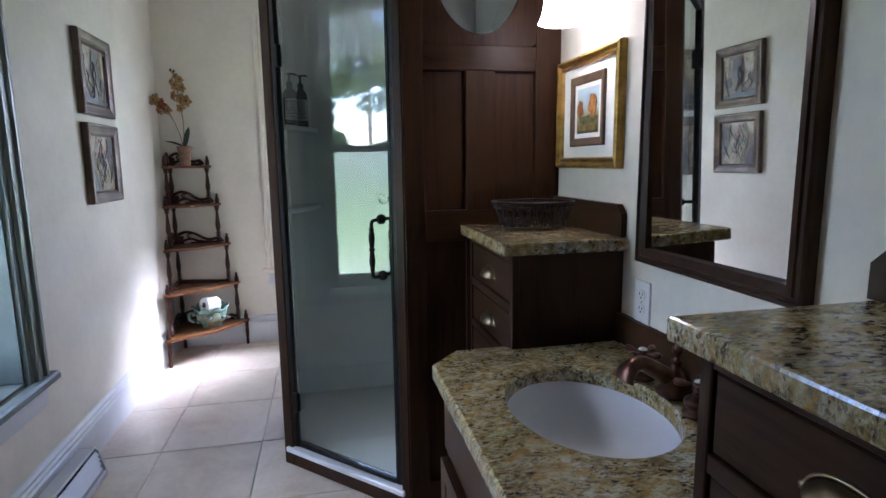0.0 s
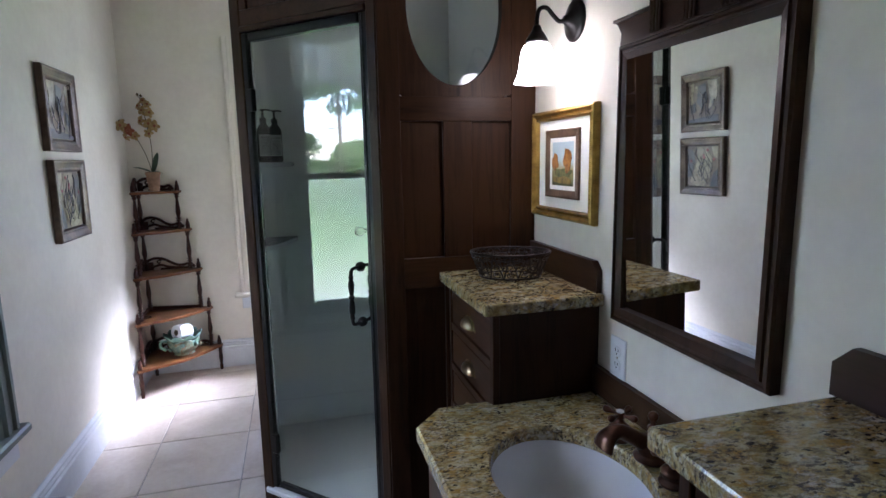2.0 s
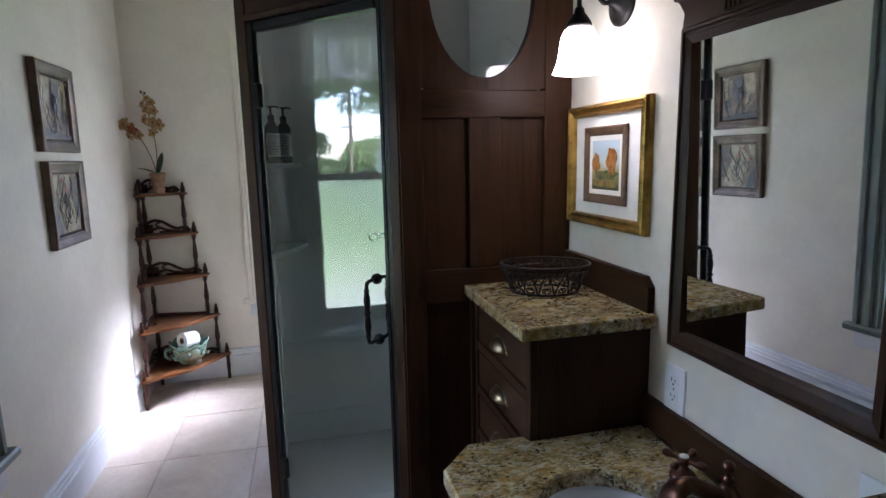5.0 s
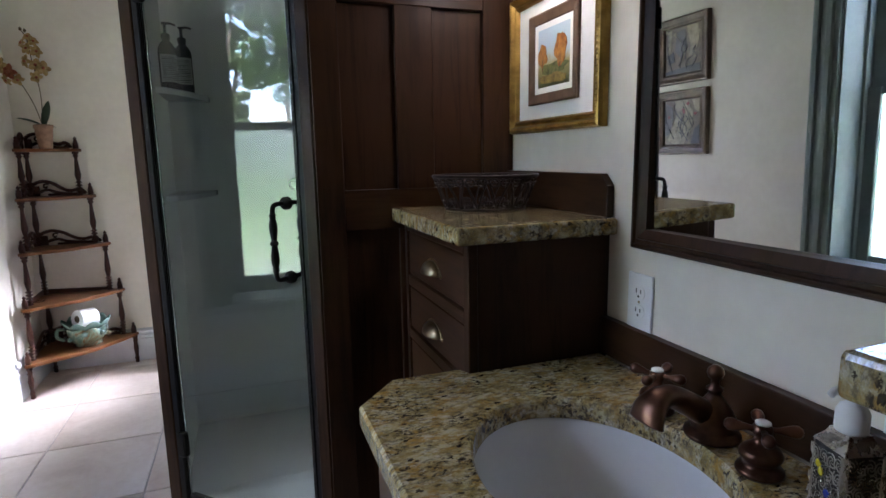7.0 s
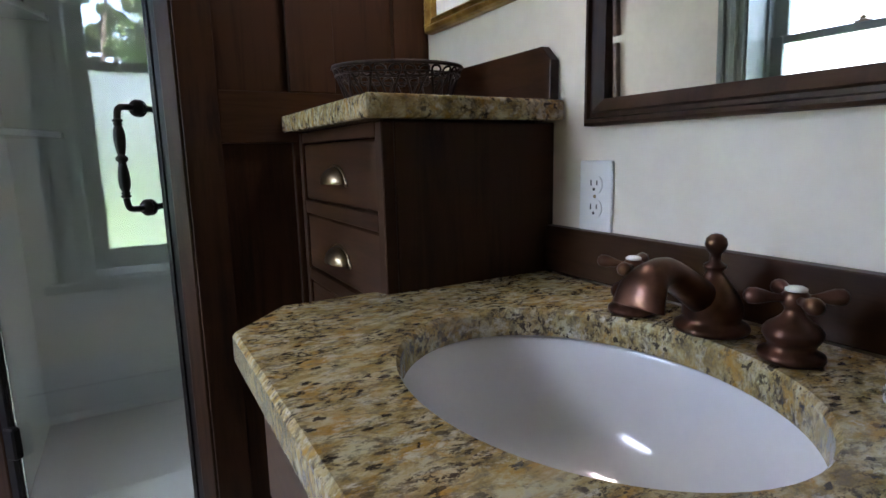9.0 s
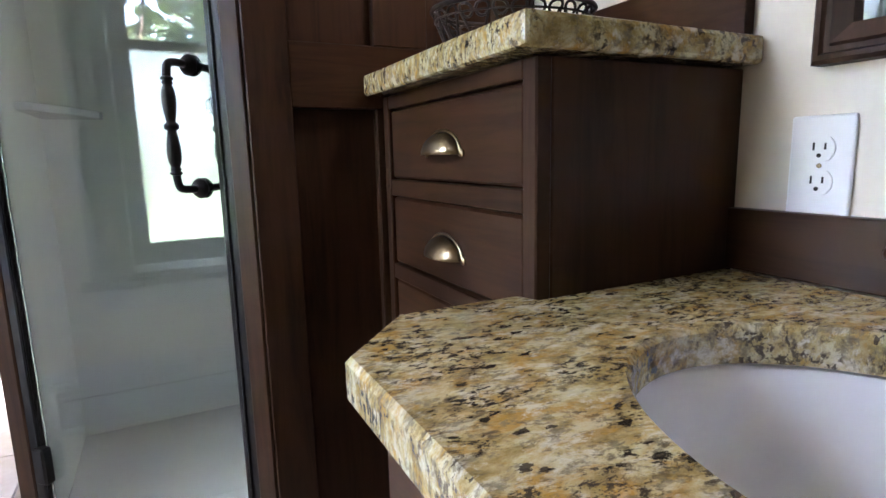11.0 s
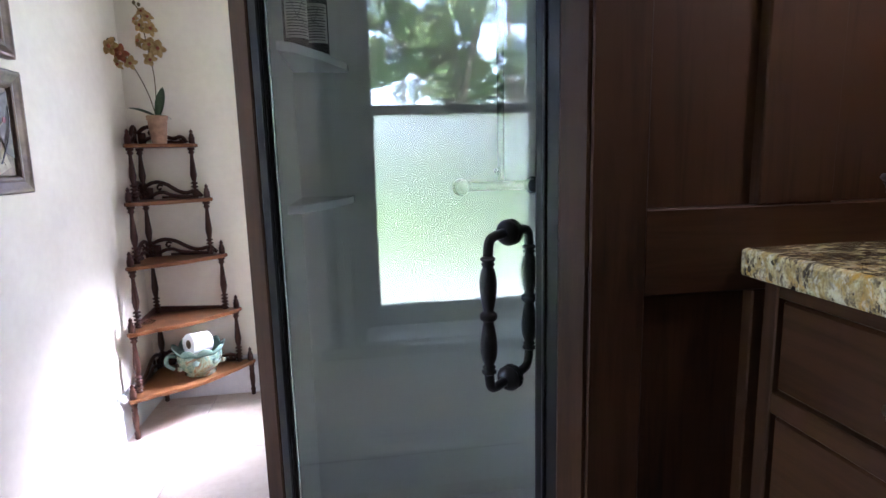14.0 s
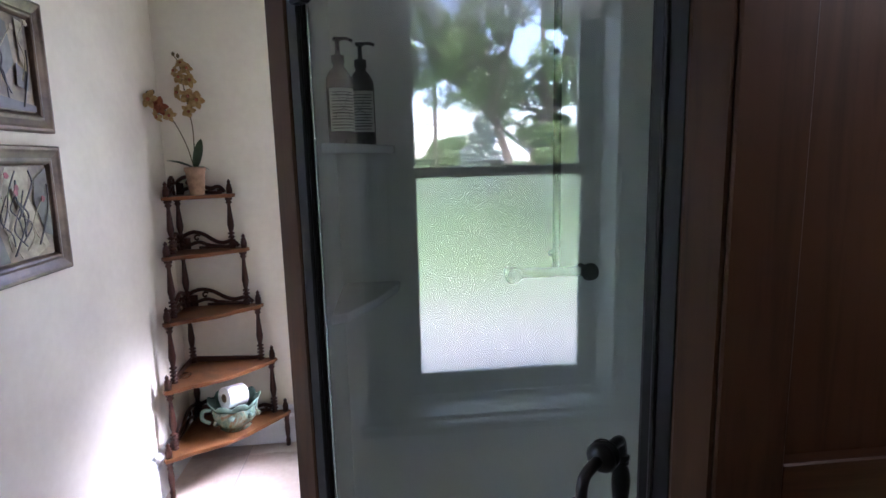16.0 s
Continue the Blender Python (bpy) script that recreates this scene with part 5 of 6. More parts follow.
def carved_gallery(length, along, z):
    """Fretted back rail: a low board with swan-neck scrolls."""
    b = bmesh.new()
    L = length
    top = [(0.0, 0.050), (0.10 * L, 0.072), (0.24 * L, 0.082), (0.40 * L, 0.070), (0.52 * L, 0.048), (0.64 * L, 0.030), (0.76 * L, 0.026), (0.86 * L, 0.034), (0.94 * L, 0.026), (L, 0.006)]
    up = curve_points([(x, 0, q) for x, q in top], 30)
    tube(up, 0.0095, 7, b)
    low = curve_points([(0.06 * L, 0, 0.004), (0.20 * L, 0, 0.026), (0.33 * L, 0, 0.032), (0.46 * L, 0, 0.018), (0.70 * L, 0, 0.008), (0.94 * L, 0, 0.006)], 24)
    tube(low, 0.0085, 7, b)
    curl = [(0.28 * L + 0.017 * (1 - i / 16) * math.cos(0.6 + 0.45 * i), 0, 0.052 + 0.017 * (1 - i / 16) * math.sin(0.6 + 0.45 * i)) for i in range(14)]
    tube(curl, 0.005, 6, b)
    curl = [(0.88 * L + 0.013 * (1 - i / 16) * math.cos(2.5 - 0.45 * i), 0, 0.022 + 0.013 * (1 - i / 16) * math.sin(2.5 - 0.45 * i)) for i in range(14)]
    tube(curl, 0.005, 6, b)
    box(0.0, 0.16 * L, -0.004, 0.004, 0.0, 0.055, 0.002, bm=b)
    box(0.30 * L, 0.95 * L, -0.003, 0.003, 0.0, 0.012, 0.002, bm=b)
    b.transform(Matrix.Translation((0.012, -0.006, z)) if along == "x" else Matrix.Translation((0.006, -0.012, z)) @ Matrix.Rotation(radians(-90), 4, "Z"))
    return b


for i, (a, c, z) in enumerate(TIERS):
    part("shelf_board", prism(tier_outline(a, c), z - 0.018, z, 0.004), SHELFWOOD, etagere, "polished walnut shelf board with a moulded edge")
    part("finial", post_top(a - 0.012, -0.018, z + 0.0003), TURNED, etagere, smooth=True)
    part("finial", post_top(0.018, -c + 0.012, z + 0.0003), TURNED, etagere, smooth=True)
    if i:
        zb = TIERS[i - 1][2]
        for x, y in ((a - 0.018, -0.022), (0.020, -c + 0.018), (0.016, -0.016)):
            part("turned_post", turned_post(x, y, zb + 0.0003, z - 0.0183), TURNED, etagere, smooth=True)
    if i >= 2:
        part("carved_gallery", carved_gallery(a - 0.05, "x", z + 0.0004), TURNED, etagere, "carved swan-neck gallery", smooth=True)
        part("carved_gallery", carved_gallery(c - 0.05, "y", z + 0.0004), TURNED, etagere, smooth=True)
    elif i == 1:
        b = prism([(0.012, 0), (a - 0.05, 0), (a - 0.07, 0.014), (0.3 * a, 0.024), (0.012, 0.030)], 0, 0.008, 0.001)
        b.transform(Matrix(((1, 0, 0, 0), (0, 0, -1, -0.003), (0, 1, 0, z + 0.0004), (0, 0, 0, 1))))
        part("back_rail", b, TURNED, etagere)
        b = prism([(0.012, 0), (c - 0.05, 0), (c - 0.07, 0.014), (0.3 * c, 0.024), (0.012, 0.030)], 0, 0.008, 0.001)
        b.transform(Matrix(((0, 0, 1, 0.003), (-1, 0, 0, 0), (0, 1, 0, z + 0.0004), (0, 0, 0, 1))))
        part("back_rail", b, TURNED, etagere)
    else:
        part("carved_gallery", carved_gallery(a - 0.08, "x", z + 0.0004), TURNED, etagere, smooth=True)
        part("carved_gallery", carved_gallery(c - 0.08, "y", z + 0.0004), TURNED, etagere, smooth=True)
for x, y in ((0.445, -0.018), (0.018, -0.413), (0.016, -0.016)):
    part("foot", lathe([(0.008, 0), (0.012, 0.006), (0.010, 0.018), (0.013, 0.030), (0.008, 0.044), (0.011, 0.060), (0.014, 0.100), (0.010, 0.130), (0.014, 0.140), (0.010, 0.150), (0.015, 0.160), (0.015, 0.1718)], 12, Matrix.Translation((x, y, 0.0))), TURNED, etagere, smooth=True)

# orchid
TERRACOTTA = mottled("weathered_terracotta", (0.17, 0.095, 0.055), (0.36, 0.22, 0.135), 16, 0.75, 0.3)
LEAFGREEN = mottled("orchid_leaf", (0.028, 0.055, 0.022), (0.06, 0.11, 0.045), 12, 0.35, 0.08)
STEM = mottled("orchid_stem", (0.08, 0.055, 0.02), (0.16, 0.12, 0.045), 30, 0.5, 0.05)
PETAL = mottled("orchid_petal", (0.38, 0.23, 0.075), (0.60, 0.42, 0.18), 60, 0.5, 0.05)
PETALRED = mottled("orchid_lip", (0.28, 0.06, 0.02), (0.42, 0.14, 0.05), 60, 0.5, 0.05)
MOSS = mottled("moss", (0.05, 0.035, 0.018), (0.12, 0.08, 0.04), 40, 0.95, 0.5)
orchid = thing("potted_orchid", pose(-0.915, 4.055, TIERS[4][2] + 0.0005), "amber artificial orchid in a small terracotta pot", "plant")
orchid.scale = (0.86, 0.86, 0.93)
part("pot", lathe([(0, 0), (0.036, 0), (0.038, 0.004), (0.050, 0.115), (0.054, 0.118), (0.054, 0.136), (0.048, 0.138), (0.044, 0.120), (0, 0.118)], 24), TERRACOTTA, orchid, "weathered terracotta pot", smooth=True)
part("soil", lathe([(0.045, 0.119), (0.03, 0.132), (0, 0.136)], 16), MOSS, orchid)


def leaf(length, width, base, aim, droop):
    b = bmesh.new()
    n = 10
    rows = []
    side = Vector((-aim[1], aim[0], 0)).normalized()
    for i in range(n + 1):
        u = i / n
        p = Vector(base) + Vector(aim) * length * u + Vector((0, 0, -droop * u * u))
        w = width * (math.sin(math.pi * min(1, 0.12 + 0.88 * u)) ** 0.7) if i < n else 0.001
        rows.append([b.verts.new(p - side * w + Vector((0, 0, 0.25 * w))), b.verts.new(p), b.verts.new(p + side * w + Vector((0, 0, 0.25 * w)))])
    for a, c in zip(rows, rows[1:]):
        for j in range(2):
            b.faces.new((a[j], a[j + 1], c[j + 1], c[j]))
    bmesh.ops.solidify(b, geom=b.faces[:], thickness=0.0018)
    return b


part("leaf", leaf(0.145, 0.036, (-0.005, 0, 0.13), (-0.80, -0.40, 0.42), 0.02), LEAFGREEN, orchid, smooth=True)
part("leaf", leaf(0.15, 0.036, (0.005, 0, 0.13), (0.30, -0.12, 0.95), 0.0), LEAFGREEN, orchid, smooth=True)
part("leaf", leaf(0.11, 0.024, (0, 0.01, 0.13), (0.62, 0.1, 0.25), 0.04), LEAFGREEN, orchid, smooth=True)
part("leaf", leaf(0.09, 0.014, (0, 0.0, 0.13), (0.66, -0.5, 0.12), 0.01), STEM, orchid, smooth=True)
SP1 = [(0.0, 0, 0.13), (0.010, -0.004, 0.30), (0.0, -0.010, 0.42), (-0.015, -0.012, 0.53), (-0.025, -0.010, 0.62), (-0.050, -0.012, 0.665)]
SP2 = [(-0.002, 0, 0.13), (-0.030, -0.010, 0.25), (-0.075, -0.030, 0.36), (-0.115, -0.045, 0.42), (-0.160, -0.060, 0.47)]
for ctrl in (SP1, SP2):
    part("flower_stem", tube(curve_points(ctrl, 30), 0.003, 6), STEM, orchid, smooth=True)


def flower(p, face, size, seed, mat):
    rng = random.Random(seed)
    q = Vector(face).normalized().to_track_quat("Z", "Y").to_matrix().to_4x4()
    b = bmesh.new()
    for k in range(5):
        a = 2 * math.pi * k / 5 + rng.uniform(-0.15, 0.15)
        w = size * (0.44 if k % 2 else 0.34)
        rows = []
        for i in range(6):
            u = i / 5
            r = size * (0.12 + 0.9 * u)
            ww = w * math.sin(math.pi * (0.10 + 0.86 * u)) ** 0.8
            z = size * (0.28 * u - 0.35 * u * u) + rng.uniform(-0.02, 0.02) * size
            d, e = Vector((math.cos(a), math.sin(a), 0)), Vector((-math.sin(a), math.cos(a), 0))
            rows.append([b.verts.new(d * r - e * ww + Vector((0, 0, z + 0.12 * ww))), b.verts.new(d * r + Vector((0, 0, z))), b.verts.new(d * r + e * ww + Vector((0, 0, z + 0.12 * ww)))])
        for x, y in zip(rows, rows[1:]):
            for j in range(2):
                b.faces.new((x[j], x[j + 1], y[j + 1], y[j]))
    bmesh.ops.solidify(b, geom=b.faces[:], thickness=0.0008)
    m = Matrix.Translation(p) @ q
    b.transform(m)
    fl = part("flower", b, mat, orchid, smooth=True)
    c = lathe([(0, -0.002), (0.18 * size, 0.1 * size), (0.22 * size, 0.3 * size), (0.10 * size, 0.45 * size), (0, 0.5 * size)], 10)
    c.transform(m)
    part("lip", c, PETALRED, fl, "rust-red flower lip", smooth=True)


blooms = [((-0.165, -0.075, 0.455), (-0.3, -1, 0.1), 0.046, 1), ((-0.120, -0.070, 0.425), (-0.1, -1, -0.2), 0.044, 1), ((-0.085, -0.050, 0.385), (0.1, -1, -0.5), 0.036, 0), ((-0.140, -0.060, 0.380), (-0.5, -0.7, -0.5), 0.034, 0),
          ((0.045, -0.020, 0.455), (0.5, -1, 0), 0.044, 0), ((0.010, -0.030, 0.470), (0.2, -1, 0.1), 0.040, 0), ((0.005, -0.028, 0.405), (0.3, -0.8, -0.4), 0.036, 0), ((-0.040, -0.025, 0.490), (-0.6, -0.8, 0), 0.038, 0),
          ((0.020, -0.025, 0.545), (0.5, -0.8, 0.2), 0.038, 0), ((-0.025, -0.030, 0.560), (-0.3, -1, 0.1), 0.034, 0), ((0.010, -0.02, 0.600), (0.5, -0.8, 0.4), 0.034, 0), ((-0.05, -0.02, 0.590), (-0.6, -0.7, 0.3), 0.030, 0), ((-0.015, -0.02, 0.625), (0.0, -0.9, 0.5), 0.028, 0)]
for k, (p, f, sz, red) in enumerate(blooms):
    flower(p, f, sz, k, PETALRED if red and k == 1 else PETAL)
for p in ((-0.05, -0.012, 0.668), (-0.028, -0.010, 0.660), (-0.175, -0.062, 0.485), (-0.150, -0.058, 0.490)):
    part("bud", lathe([(0, -0.012), (0.008, -0.004), (0.009, 0.004), (0, 0.013)], 8, Matrix.Translation(p)), STEM, orchid, smooth=True)

# scalloped majolica bowl with paper roll
MAJOLICA, _t, _s = material("majolica_glaze")
_n = noise_tex(_t, coords(_t), 17, 5, 0.65, 1.2)
_t.links.new(ramp(_t, _n, [(0.28, (0.025, 0.055, 0.12)), (0.42, (0.10, 0.17, 0.12)), (0.52, (0.20, 0.26, 0.17)), (0.62, (0.15, 0.085, 0.03)), (0.74, (0.38, 0.40, 0.32))]), _s.inputs["Base Color"])
_s.inputs["Roughness"].default_value = 0.12
_s.inputs["Coat Weight"].default_value = 0.6
bump(_t, _s, _n, 0.6, 0.01)
MINT = mottled("mint_glaze", (0.11, 0.21, 0.17), (0.25, 0.37, 0.30), 20, 0.12, 0.1)
PAPER = mottled("tissue_paper", (0.80, 0.80, 0.79), (0.86, 0.86, 0.85), 10, 0.9, 0.1, 90)
CARD = mottled("cardboard_core", (0.20, 0.15, 0.10), (0.30, 0.22, 0.15), 20, 0.8, 0.1)
BX, BY, BZ = -0.815, 3.985, TIERS[0][2] + 0.0005
bowl = thing("majolica_bowl", pose(BX, BY, BZ) @ Matrix.Diagonal((1.1, 1.1, 1.08, 1)), "scalloped green and brown majolica bowl holding a paper roll", "bowl")


def scalloped(profile, n=72, waves=9, amp=0.012, start=0.6):
    b = bmesh.new()
    top = max(z for _, z in profile)
    rings = []
    for r, z in profile:
        ring = []
        for i in range(n):
            a = 2 * math.pi * i / n
            k = max(0.0, (z / top - start) / (1 - start))
            wv = abs(math.sin(a * waves / 2)) - 0.5
            ring.append(b.verts.new(((r + 0.10 * k * r * wv) * math.cos(a), (r + 0.10 * k * r * wv) * math.sin(a), z + amp * k * wv)))
        rings.append(ring)
    for x, y in zip(rings, rings[1:]):
        for i in range(n):
            b.faces.new((x[i], x[(i + 1) % n], y[(i + 1) % n], y[i]))
    b.faces.new(rings[0])
    b.faces.new(rings[-1])
    return b


part("vessel", scalloped([(0.060, 0), (0.066, 0.006), (0.060, 0.014), (0.078, 0.030), (0.092, 0.055), (0.094, 0.078), (0.092, 0.098), (0.088, 0.100), (0.084, 0.078), (0.070, 0.040), (0.020, 0.022)]), MAJOLICA, bowl, smooth=True)
part("rim", scalloped([(0.091, 0.1005), (0.098, 0.112), (0.108, 0.128), (0.106, 0.131), (0.097, 0.122), (0.086, 0.1005)], amp=0.022, start=0.75), MINT, bowl, "mint green scalloped rim", smooth=True)
rng = random.Random(3)
for k in range(7):
    a = 2 * math.pi * k / 7 + 0.3
    c = lathe([(0, -0.016), (0.012, -0.004), (0.014, 0.008), (0, 0.020)], 8, Matrix.Translation((0.090 * math.cos(a), 0.090 * math.sin(a), 0.055 + rng.uniform(-0.02, 0.02))) @ Matrix.Rotation(rng.uniform(0, 3), 4, (0.3, 0.8, 0.4)))
    part("relief_leaf", c, MINT if k % 2 else MAJOLICA, bowl, smooth=True)
part("shell_handle", tube(curve_points([(-0.085, -0.045, 0.10), (-0.112, -0.060, 0.105), (-0.118, -0.062, 0.070), (-0.092, -0.050, 0.045)], 16), 0.009, 8), MINT, bowl, smooth=True)
roll = thing("toilet_roll", pose(BX, BY, BZ + 0.154, 0, 0, 0) @ pose(0, 0, 0, 84, 0, -42) @ pose(0, 0, -0.05), "white toilet paper roll standing in the majolica bowl", "toilet paper")
part("paper", lathe([(0.021, 0), (0.050, 0), (0.052, 0.003), (0.052, 0.097), (0.050, 0.10), (0.021, 0.10), (0.021, 0.0)], 32), PAPER, roll, smooth=False)
part("core", lathe([(0.0185, -0.0005), (0.0207, -0.0005), (0.0207, 0.1005), (0.0185, 0.1005), (0.0185, -0.0005)], 20), CARD, roll)

# ---- heat register at the baseboard ----
reg = thing("baseboard_register", pose(LEFT + 0.029, 1.55, 0), "grey metal baseboard heat register with louvres", "register")
b = bmesh.new()
prof = [(0.0, 0.0), (0.095, 0.0), (0.095, 0.020), (0.075, 0.115), (0.055, 0.130), (0.0, 0.130)]
ends = [[b.verts.new((x, y, z)) for x, z in prof] for y in (0.0, 0.012)]
for k in range(6):
    b.faces.new((ends[0][k], ends[0][(k + 1) % 6], ends[1][(k + 1) % 6], ends[1][k]))
b.faces.new(ends[0])
b.faces.new(ends[1])
cap = part("end_cap", b, TRIMPAINT, reg)
cap = new("end_cap", cap.data)
cap.parent, cap.location = reg, (0, 0.878, 0)
part("cover_top", box(0.0, 0.060, 0.012, 0.878, 0.118, 0.130, 0.002), TRIMPAINT, reg)
part("base_lip", box(0.070, 0.096, 0.012, 0.878, 0.0, 0.026, 0.002), TRIMPAINT, reg)
# sheet coloured near-black as the shade behind the louvres
part("shade_back", box(0.004, 0.010, 0.012, 0.878, 0.0, 0.117), SHADEBLACK, reg)
for k in range(4):
    c = box(-0.011, 0.011, 0.013, 0.877, -0.001, 0.001)
    c.transform(Matrix.Translation((0.078 - 0.003 * k, 0, 0.040 + 0.021 * k)) @ Matrix.Rotation(radians(38), 4, "Y"))
    part("louvre", c, TRIMPAINT, reg)

# ---- outside, seen through the windows ----
GRASS, _t, _s = material("lawn_grass")
_v = coords(_t)
_a, _b = noise_tex(_t, _v, 0.25, 5), noise_tex(_t, _v, 9.0, 5)
_k = _t.nodes.new("ShaderNodeMath")
_k.operation = "MULTIPLY_ADD"
_k.inputs[1].default_value = 0.6
_t.links.new(_b, _k.inputs[0])
_t.links.new(_a, _k.inputs[2])
_t.links.new(ramp(_t, _k.outputs[0], [(0.5, (0.065, 0.15, 0.045)), (0.85, (0.14, 0.25, 0.09)), (1.0, (0.21, 0.28, 0.12))]), _s.inputs["Base Color"])
_s.inputs["Roughness"].default_value = 0.9
bump(_t, _s, _b, 0.6, 0.05)
CONCRETE = mottled("concrete", (0.36, 0.34, 0.31), (0.52, 0.50, 0.46), 1.5, 0.85, 0.3)
BARK = mottled("bark", (0.05, 0.04, 0.032), (0.13, 0.105, 0.085), 6, 0.9, 0.8, 40)
LEAVES = mottled("leaves", (0.042, 0.085, 0.026), (0.14, 0.21, 0.075), 0.8, 0.5, 0.0, 3)
NEEDLES = mottled("blue_spruce_needles", (0.12, 0.18, 0.15), (0.26, 0.33, 0.29), 1.2, 0.6, 0.0, 4)
DARKLEAVES = mottled("dark_leaves", (0.035, 0.06, 0.022), (0.09, 0.135, 0.05), 0.9, 0.5, 0.0, 3)
SIDING = mottled("white_siding", (0.70, 0.70, 0.68), (0.78, 0.78, 0.76), 1.0, 0.6, 0.1)
ROOFING = mottled("grey_shingles", (0.08, 0.08, 0.085), (0.14, 0.14, 0.145), 2.0, 0.9, 0.3)

GZ = -0.7
setting(part("ground", box(-400, 400, -400, 400, GZ - 0.5, GZ), GRASS), "sunlit green lawn", "ground")
setting(part("pavement", box(-6.9, -2.6, -12, 16, GZ, GZ + 0.05, 0.02), CONCRETE), "pale concrete path by the house", "pavement")


def leaf_cloud(name, centres, per, size, mat, parent, seed, flat=0.75):
    """Many small bent leaves scattered round limb ends."""
    rng = np.random.default_rng(seed)
    c = np.repeat(np.array(centres, float), per, axis=0)
    n = len(c)

    def unit(v):
        return v / np.linalg.norm(v, axis=1)[:, None]

    q = c[:, :3] + unit(rng.normal(size=(n, 3))) * (c[:, 3] * rng.uniform(0.25, 1.0, n) ** 0.5)[:, None] * np.array((1, 1, flat))
    u = unit(rng.normal(size=(n, 3)))
    w = unit(np.cross(u, rng.normal(size=(n, 3))))
    s = (size * rng.uniform(0.6, 1.3, n))[:, None]
    mid = q + np.cross(u, w) * s * 0.2
    verts = np.stack((q - u * s, mid + w * s * 0.5, q + u * s, mid - w * s * 0.5), axis=1).reshape(-1, 3)
    faces = np.arange(4 * n).reshape(-1, 4)
    me = bpy.data.meshes.new(name)
    me.from_pydata(verts.tolist(), [], faces.tolist())
    me.materials.append(mat)
    ob = new(name, me)
    ob.parent = parent
    ob["kind"] = "stuff"
    return ob


def broad_tree(x, y, height, spread, seed, mat, label, first=0.30, per=230, size=0.11):
    rng = random.Random(seed)
    th = thing("shade_tree", pose(x, y, GZ), label, "tree")
    b = bmesh.new()
    fork = height * first
    stems = []
    for lean, r in ((-0.55, 0.21), (0.75, 0.16)):
        top = Vector((0.2 * lean, 1.5 * lean, fork * 1.05))
        tube([(0, 0.35 * lean, -0.1), (0.05 * lean, 0.55 * lean, fork * 0.45), top], r, 10, b, radii=[r * 1.35, r, r * 0.8])
        stems.append(top)
    tips = []
    for k in range(13):
        a = 2 * math.pi * k / 13 + rng.uniform(-0.3, 0.3)
        root = stems[0 if math.sin(a) < 0 else 1]
        reach, rise = spread * rng.uniform(0.5, 1.0), (height - fork) * rng.uniform(0.10, 0.9)
        end = Vector((reach * math.cos(a), reach * math.sin(a), fork + rise))
        pts = curve_points([root - Vector((0, 0, 0.15)), root.lerp(end, 0.45) + Vector((0, 0, 0.12 * rise)), end], 12)
        tube(pts, 0.1, 7, b, radii=[0.12 * (1 - 0.8 * i / (len(pts) - 1)) + 0.012 for i in range(len(pts))])
        for s in range(4, len(pts), 2):
            p = pts[s]
            for z in range(3):
                q = p + Vector((rng.uniform(-1, 1), rng.uniform(-1, 1), rng.uniform(-0.5, 0.9))) * spread * 0.23
                tube([p, (p + q) / 2 + Vector((0, 0, 0.1)), q], 0.02, 5, b, radii=[0.045, 0.028, 0.01])
                tips.append((q.x, q.y, q.z, spread * rng.uniform(0.06, 0.13)))
    part("trunk", b, BARK, th, smooth=True)
    leaf_cloud("crown", tips, per, size, mat, th, seed)
    return th


def spruce(x, y, height, r, seed, label):
    rng = random.Random(seed)
    th = thing("spruce_tree", pose(x, y, GZ), label, "tree")
    b = tube([(0, 0, 0), (0, 0, height * 0.5), (0, 0, height)], 0.15, 8, radii=[0.2, 0.11, 0.02])
    tips = []
    for i in range(13):
        z = 0.6 + (height - 0.8) * i / 13
        rr = r * (1 - z / height) + 0.1
        for k in range(9):
            a = rng.uniform(0, 6.28)
            q = rr * rng.uniform(0.75, 1.1)
            tube([(0, 0, z), (q * math.cos(a), q * math.sin(a), z - 0.12 * q)], 0.015, 4, b, radii=[0.03, 0.008])
            for f in (0.45, 0.75, 1.0):
                tips.append((q * f * math.cos(a), q * f * math.sin(a), z - 0.12 * q * f, 0.16 * r + 0.10))
    part("trunk", b, BARK, th)
    leaf_cloud("crown", tips, 60, 0.065, NEEDLES, th, seed, 0.45)
    return th


def bush(x, y, w, h, seed, mat, label, size=0.12, per=240):
    rng = random.Random(seed)
    th = thing("garden_bush", pose(x, y, GZ), label, "bush")
    b = bmesh.new()
    tips = []
    for k in range(26):
        a, q = rng.uniform(0, 6.28), w * rng.uniform(0.1, 1.0)
        z = h * rng.uniform(0.2, 1.0) * (1 - 0.35 * (q / w) ** 2)
        tube([(0.2 * math.cos(a), 0.2 * math.sin(a), 0), (q * math.cos(a), q * math.sin(a), z)], 0.03, 5, b, radii=[0.05, 0.012])
        tips.append((q * math.cos(a), q * math.sin(a), z, w * rng.uniform(0.22, 0.36)))
    part("branches", b, BARK, th)
    leaf_cloud("crown", tips, per, size, mat, th, seed)
    return th


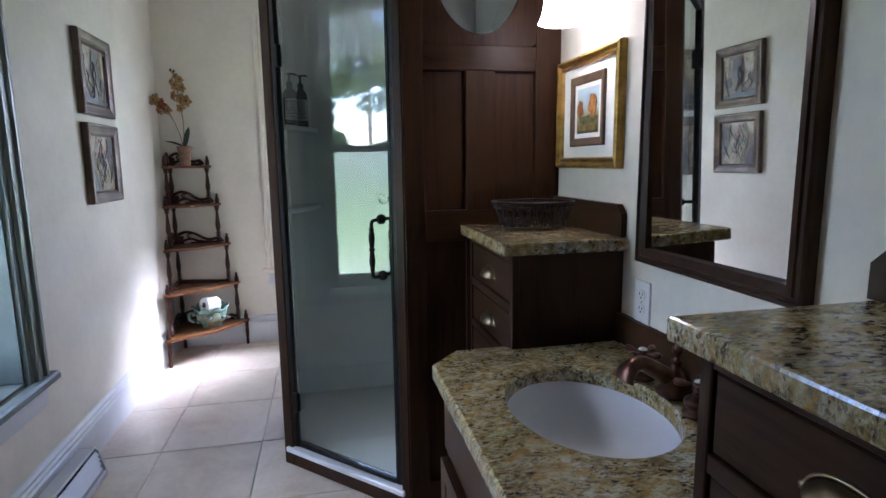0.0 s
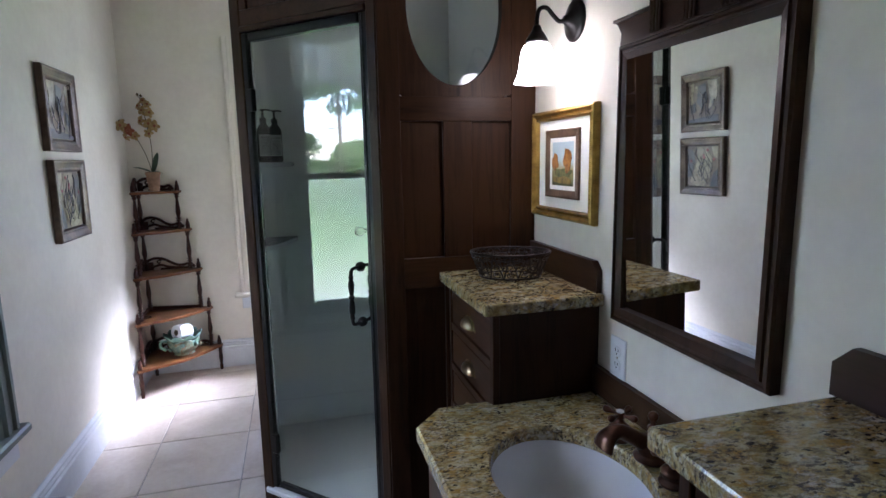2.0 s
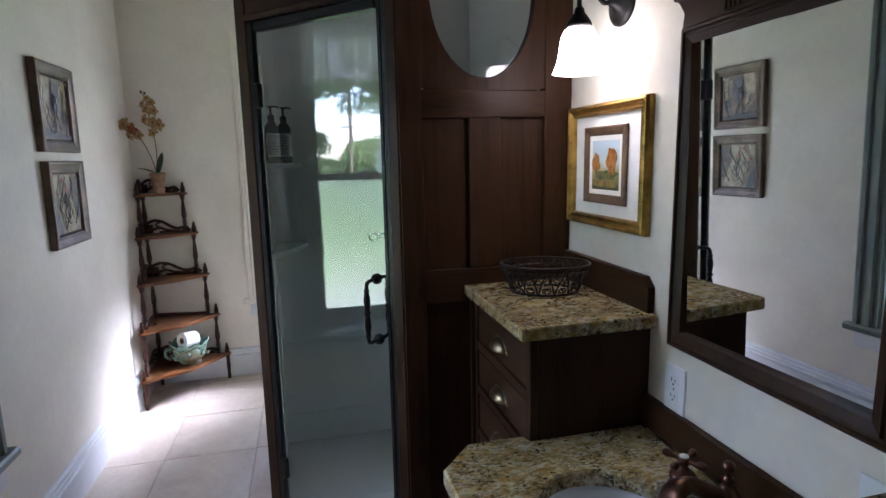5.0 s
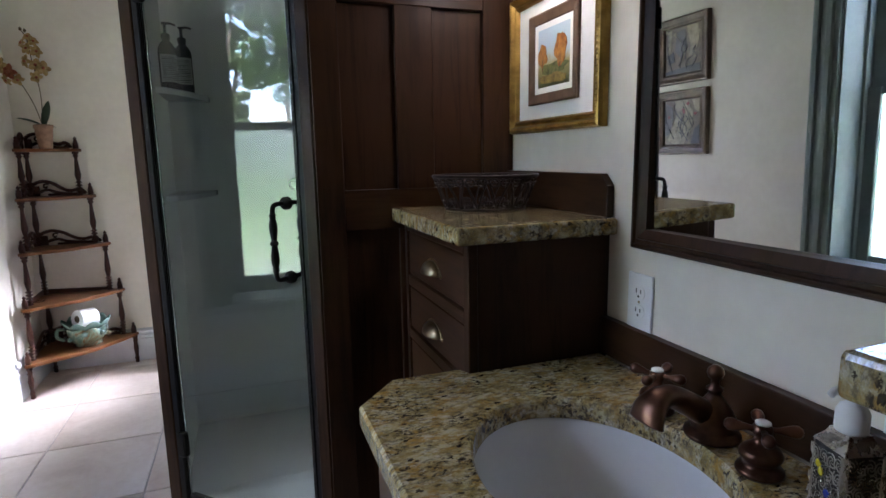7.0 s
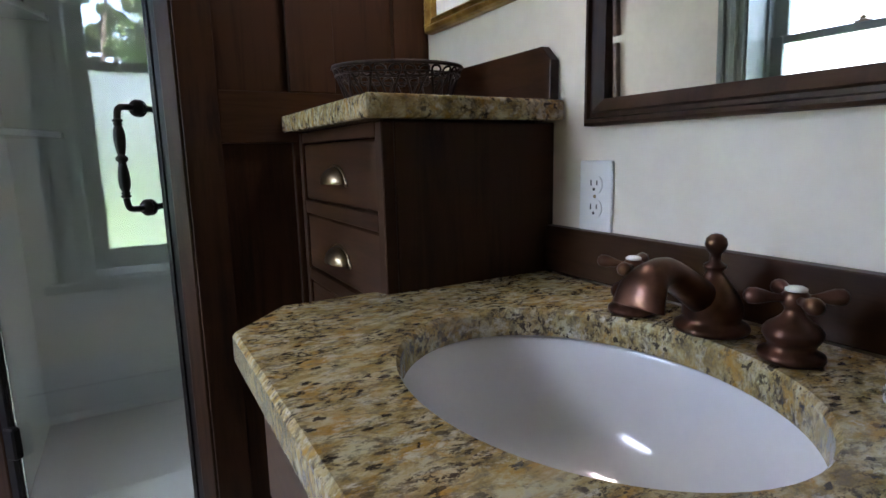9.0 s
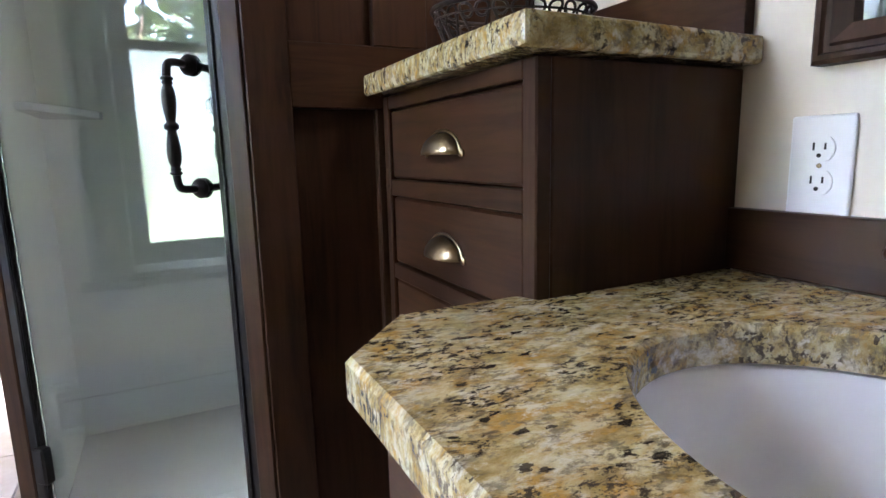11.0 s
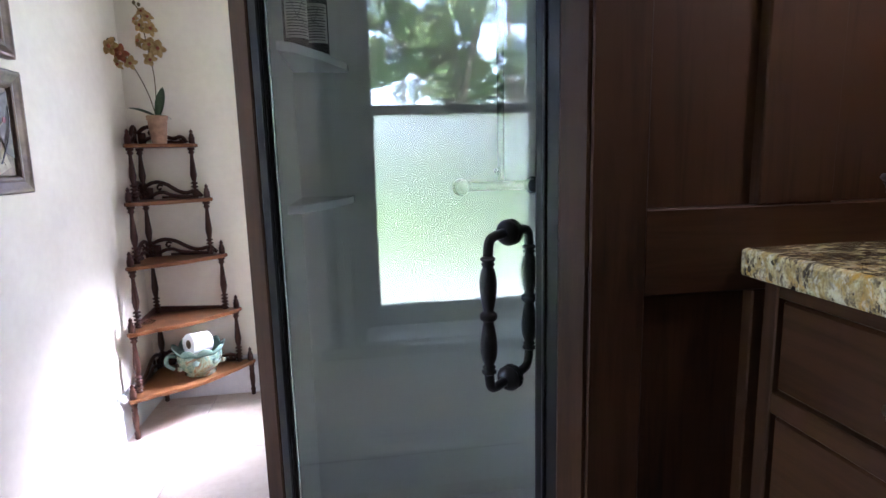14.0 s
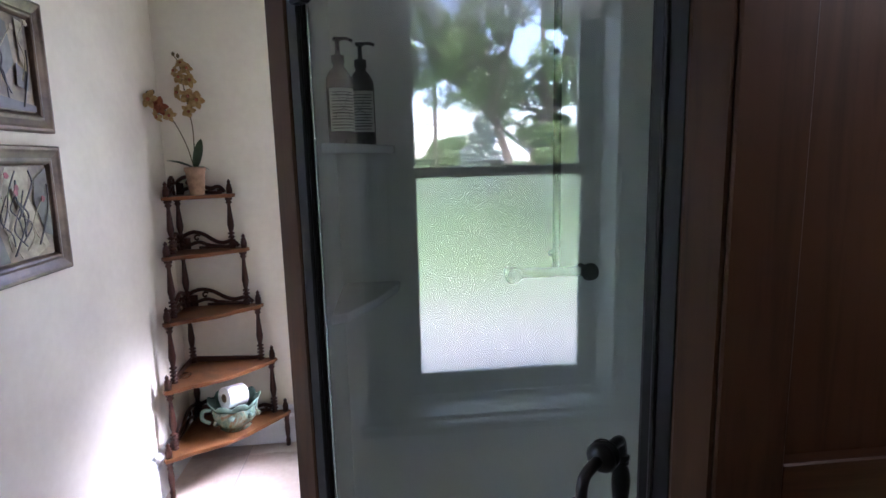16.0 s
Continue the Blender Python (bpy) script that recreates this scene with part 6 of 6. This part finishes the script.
broad_tree(-19.0, -2.7, 10.5, 5.2, 5, LEAVES, "broad leafy shade tree with forked trunk on the lawn", 0.33, 360, 0.075)
broad_tree(-24.0, 3.6, 12.0, 3.4, 6, DARKLEAVES, "dark leafy tree across the lawn", 0.12, 420, 0.08)
spruce(-31.0, -3.3, 5.0, 1.7, 11, "blue-green spruce behind the shade tree")
bush(-13.5, -2.2, 1.25, 2.75, 21, LEAVES, "rounded sunlit green bush", 0.05, 900)
bush(-23.5, 4.6, 3.1, 4.6, 24, DARKLEAVES, "dark shrub under the leafy tree", 0.09, 420)
for k, (x, y, w, h) in enumerate(((-58, 4, 5, 5.5), (-60, -4, 5, 4.2), (-57, -13, 5, 5.0), (-60, -23, 6, 5.2))):
    bush(x, y, w, h, 31 + k, LEAVES if k % 2 else DARKLEAVES, "low row of shrubs at the far edge of the lawn", 0.3)

house = thing("neighbour_house", pose(-43, -6.2, GZ), "small white gabled house behind the trees", "house")
part("wall", box(-3, 3, -2.2, 2.2, 0, 2.6), SIDING, house)
b = prism([(-2.2, 2.6), (2.2, 2.6), (0, 4.2)], -3, 3)
b.transform(Matrix(((0, 0, 1, 0), (1, 0, 0, 0), (0, 1, 0, 0), (0, 0, 0, 1))))
part("gable", b, SIDING, house)
for s in (-1, 1):
    b = box(-3.3, 3.3, 0, 2.9, 0, 0.12)
    b.transform(Matrix.Translation((0, 0, 4.25)) @ Matrix.Diagonal((1, s, 1, 1)) @ Matrix.Rotation(math.atan2(-1.6, 2.2), 4, "X"))
    part("roof", b, ROOFING, house)
# window is a solid plate; the dark room within is put in as colour
wn1 = part("window", box(3.005, 3.03, -0.5, 0.5, 1.0, 2.0), SHADEBLACK, house)
part("window_frame", box(3.031, 3.05, -0.56, 0.56, 0.94, 0.999), SIDING, wn1)

pole = thing("utility_pole", pose(-38, -1.2, GZ), "wooden utility pole with a cross arm", "pole")
part("post", tube([(0, 0, 0), (0, 0, 8.5)], 0.12, 10, radii=[0.15, 0.10]), BARK, pole)
part("cross_arm", box(-0.06, 0.06, -0.9, 0.9, 4.4, 4.52, 0.01), BARK, pole)

# ---- floor tiles ----
TX, TY, TW, TH, GAP = -0.79, 3.560, 0.447, 0.492, 0.005
meshes = {}


def tile(x0, x1, y0, y1):
    w, h = x1 - x0, y1 - y0
    key = (round(w, 4), round(h, 4))
    if key not in meshes:
        b = box(-w / 2, w / 2, -h / 2, h / 2, -0.008, 0.0, 0.0018)
        me = bpy.data.meshes.new("tile")
        b.to_mesh(me)
        b.free()
        me.materials.append(FLOORTILE)
        meshes[key] = me
    ob = new("tile", meshes[key])
    ob.location = ((x0 + x1) / 2, (y0 + y1) / 2, 0)
    ob.parent = floor


fx0, fx1, fy0, fy1 = LEFT + 0.001, RIGHT - 0.001, BACK + 0.001, END - 0.001
i0, i1 = math.floor((fx0 - TX) / TW), math.ceil((fx1 - TX) / TW)
j0, j1 = math.floor((fy0 - TY) / TH), math.ceil((fy1 - TY) / TH)
for i in range(i0, i1):
    for j in range(j0, j1):
        xa, xb = max(fx0, TX + i * TW + GAP / 2), min(fx1, TX + (i + 1) * TW - GAP / 2)
        ya, yb = max(fy0, TY + j * TH + GAP / 2), min(fy1, TY + (j + 1) * TH - GAP / 2)
        if xb - xa > 0.03 and yb - ya > 0.03:
            tile(xa, xb, ya, yb)
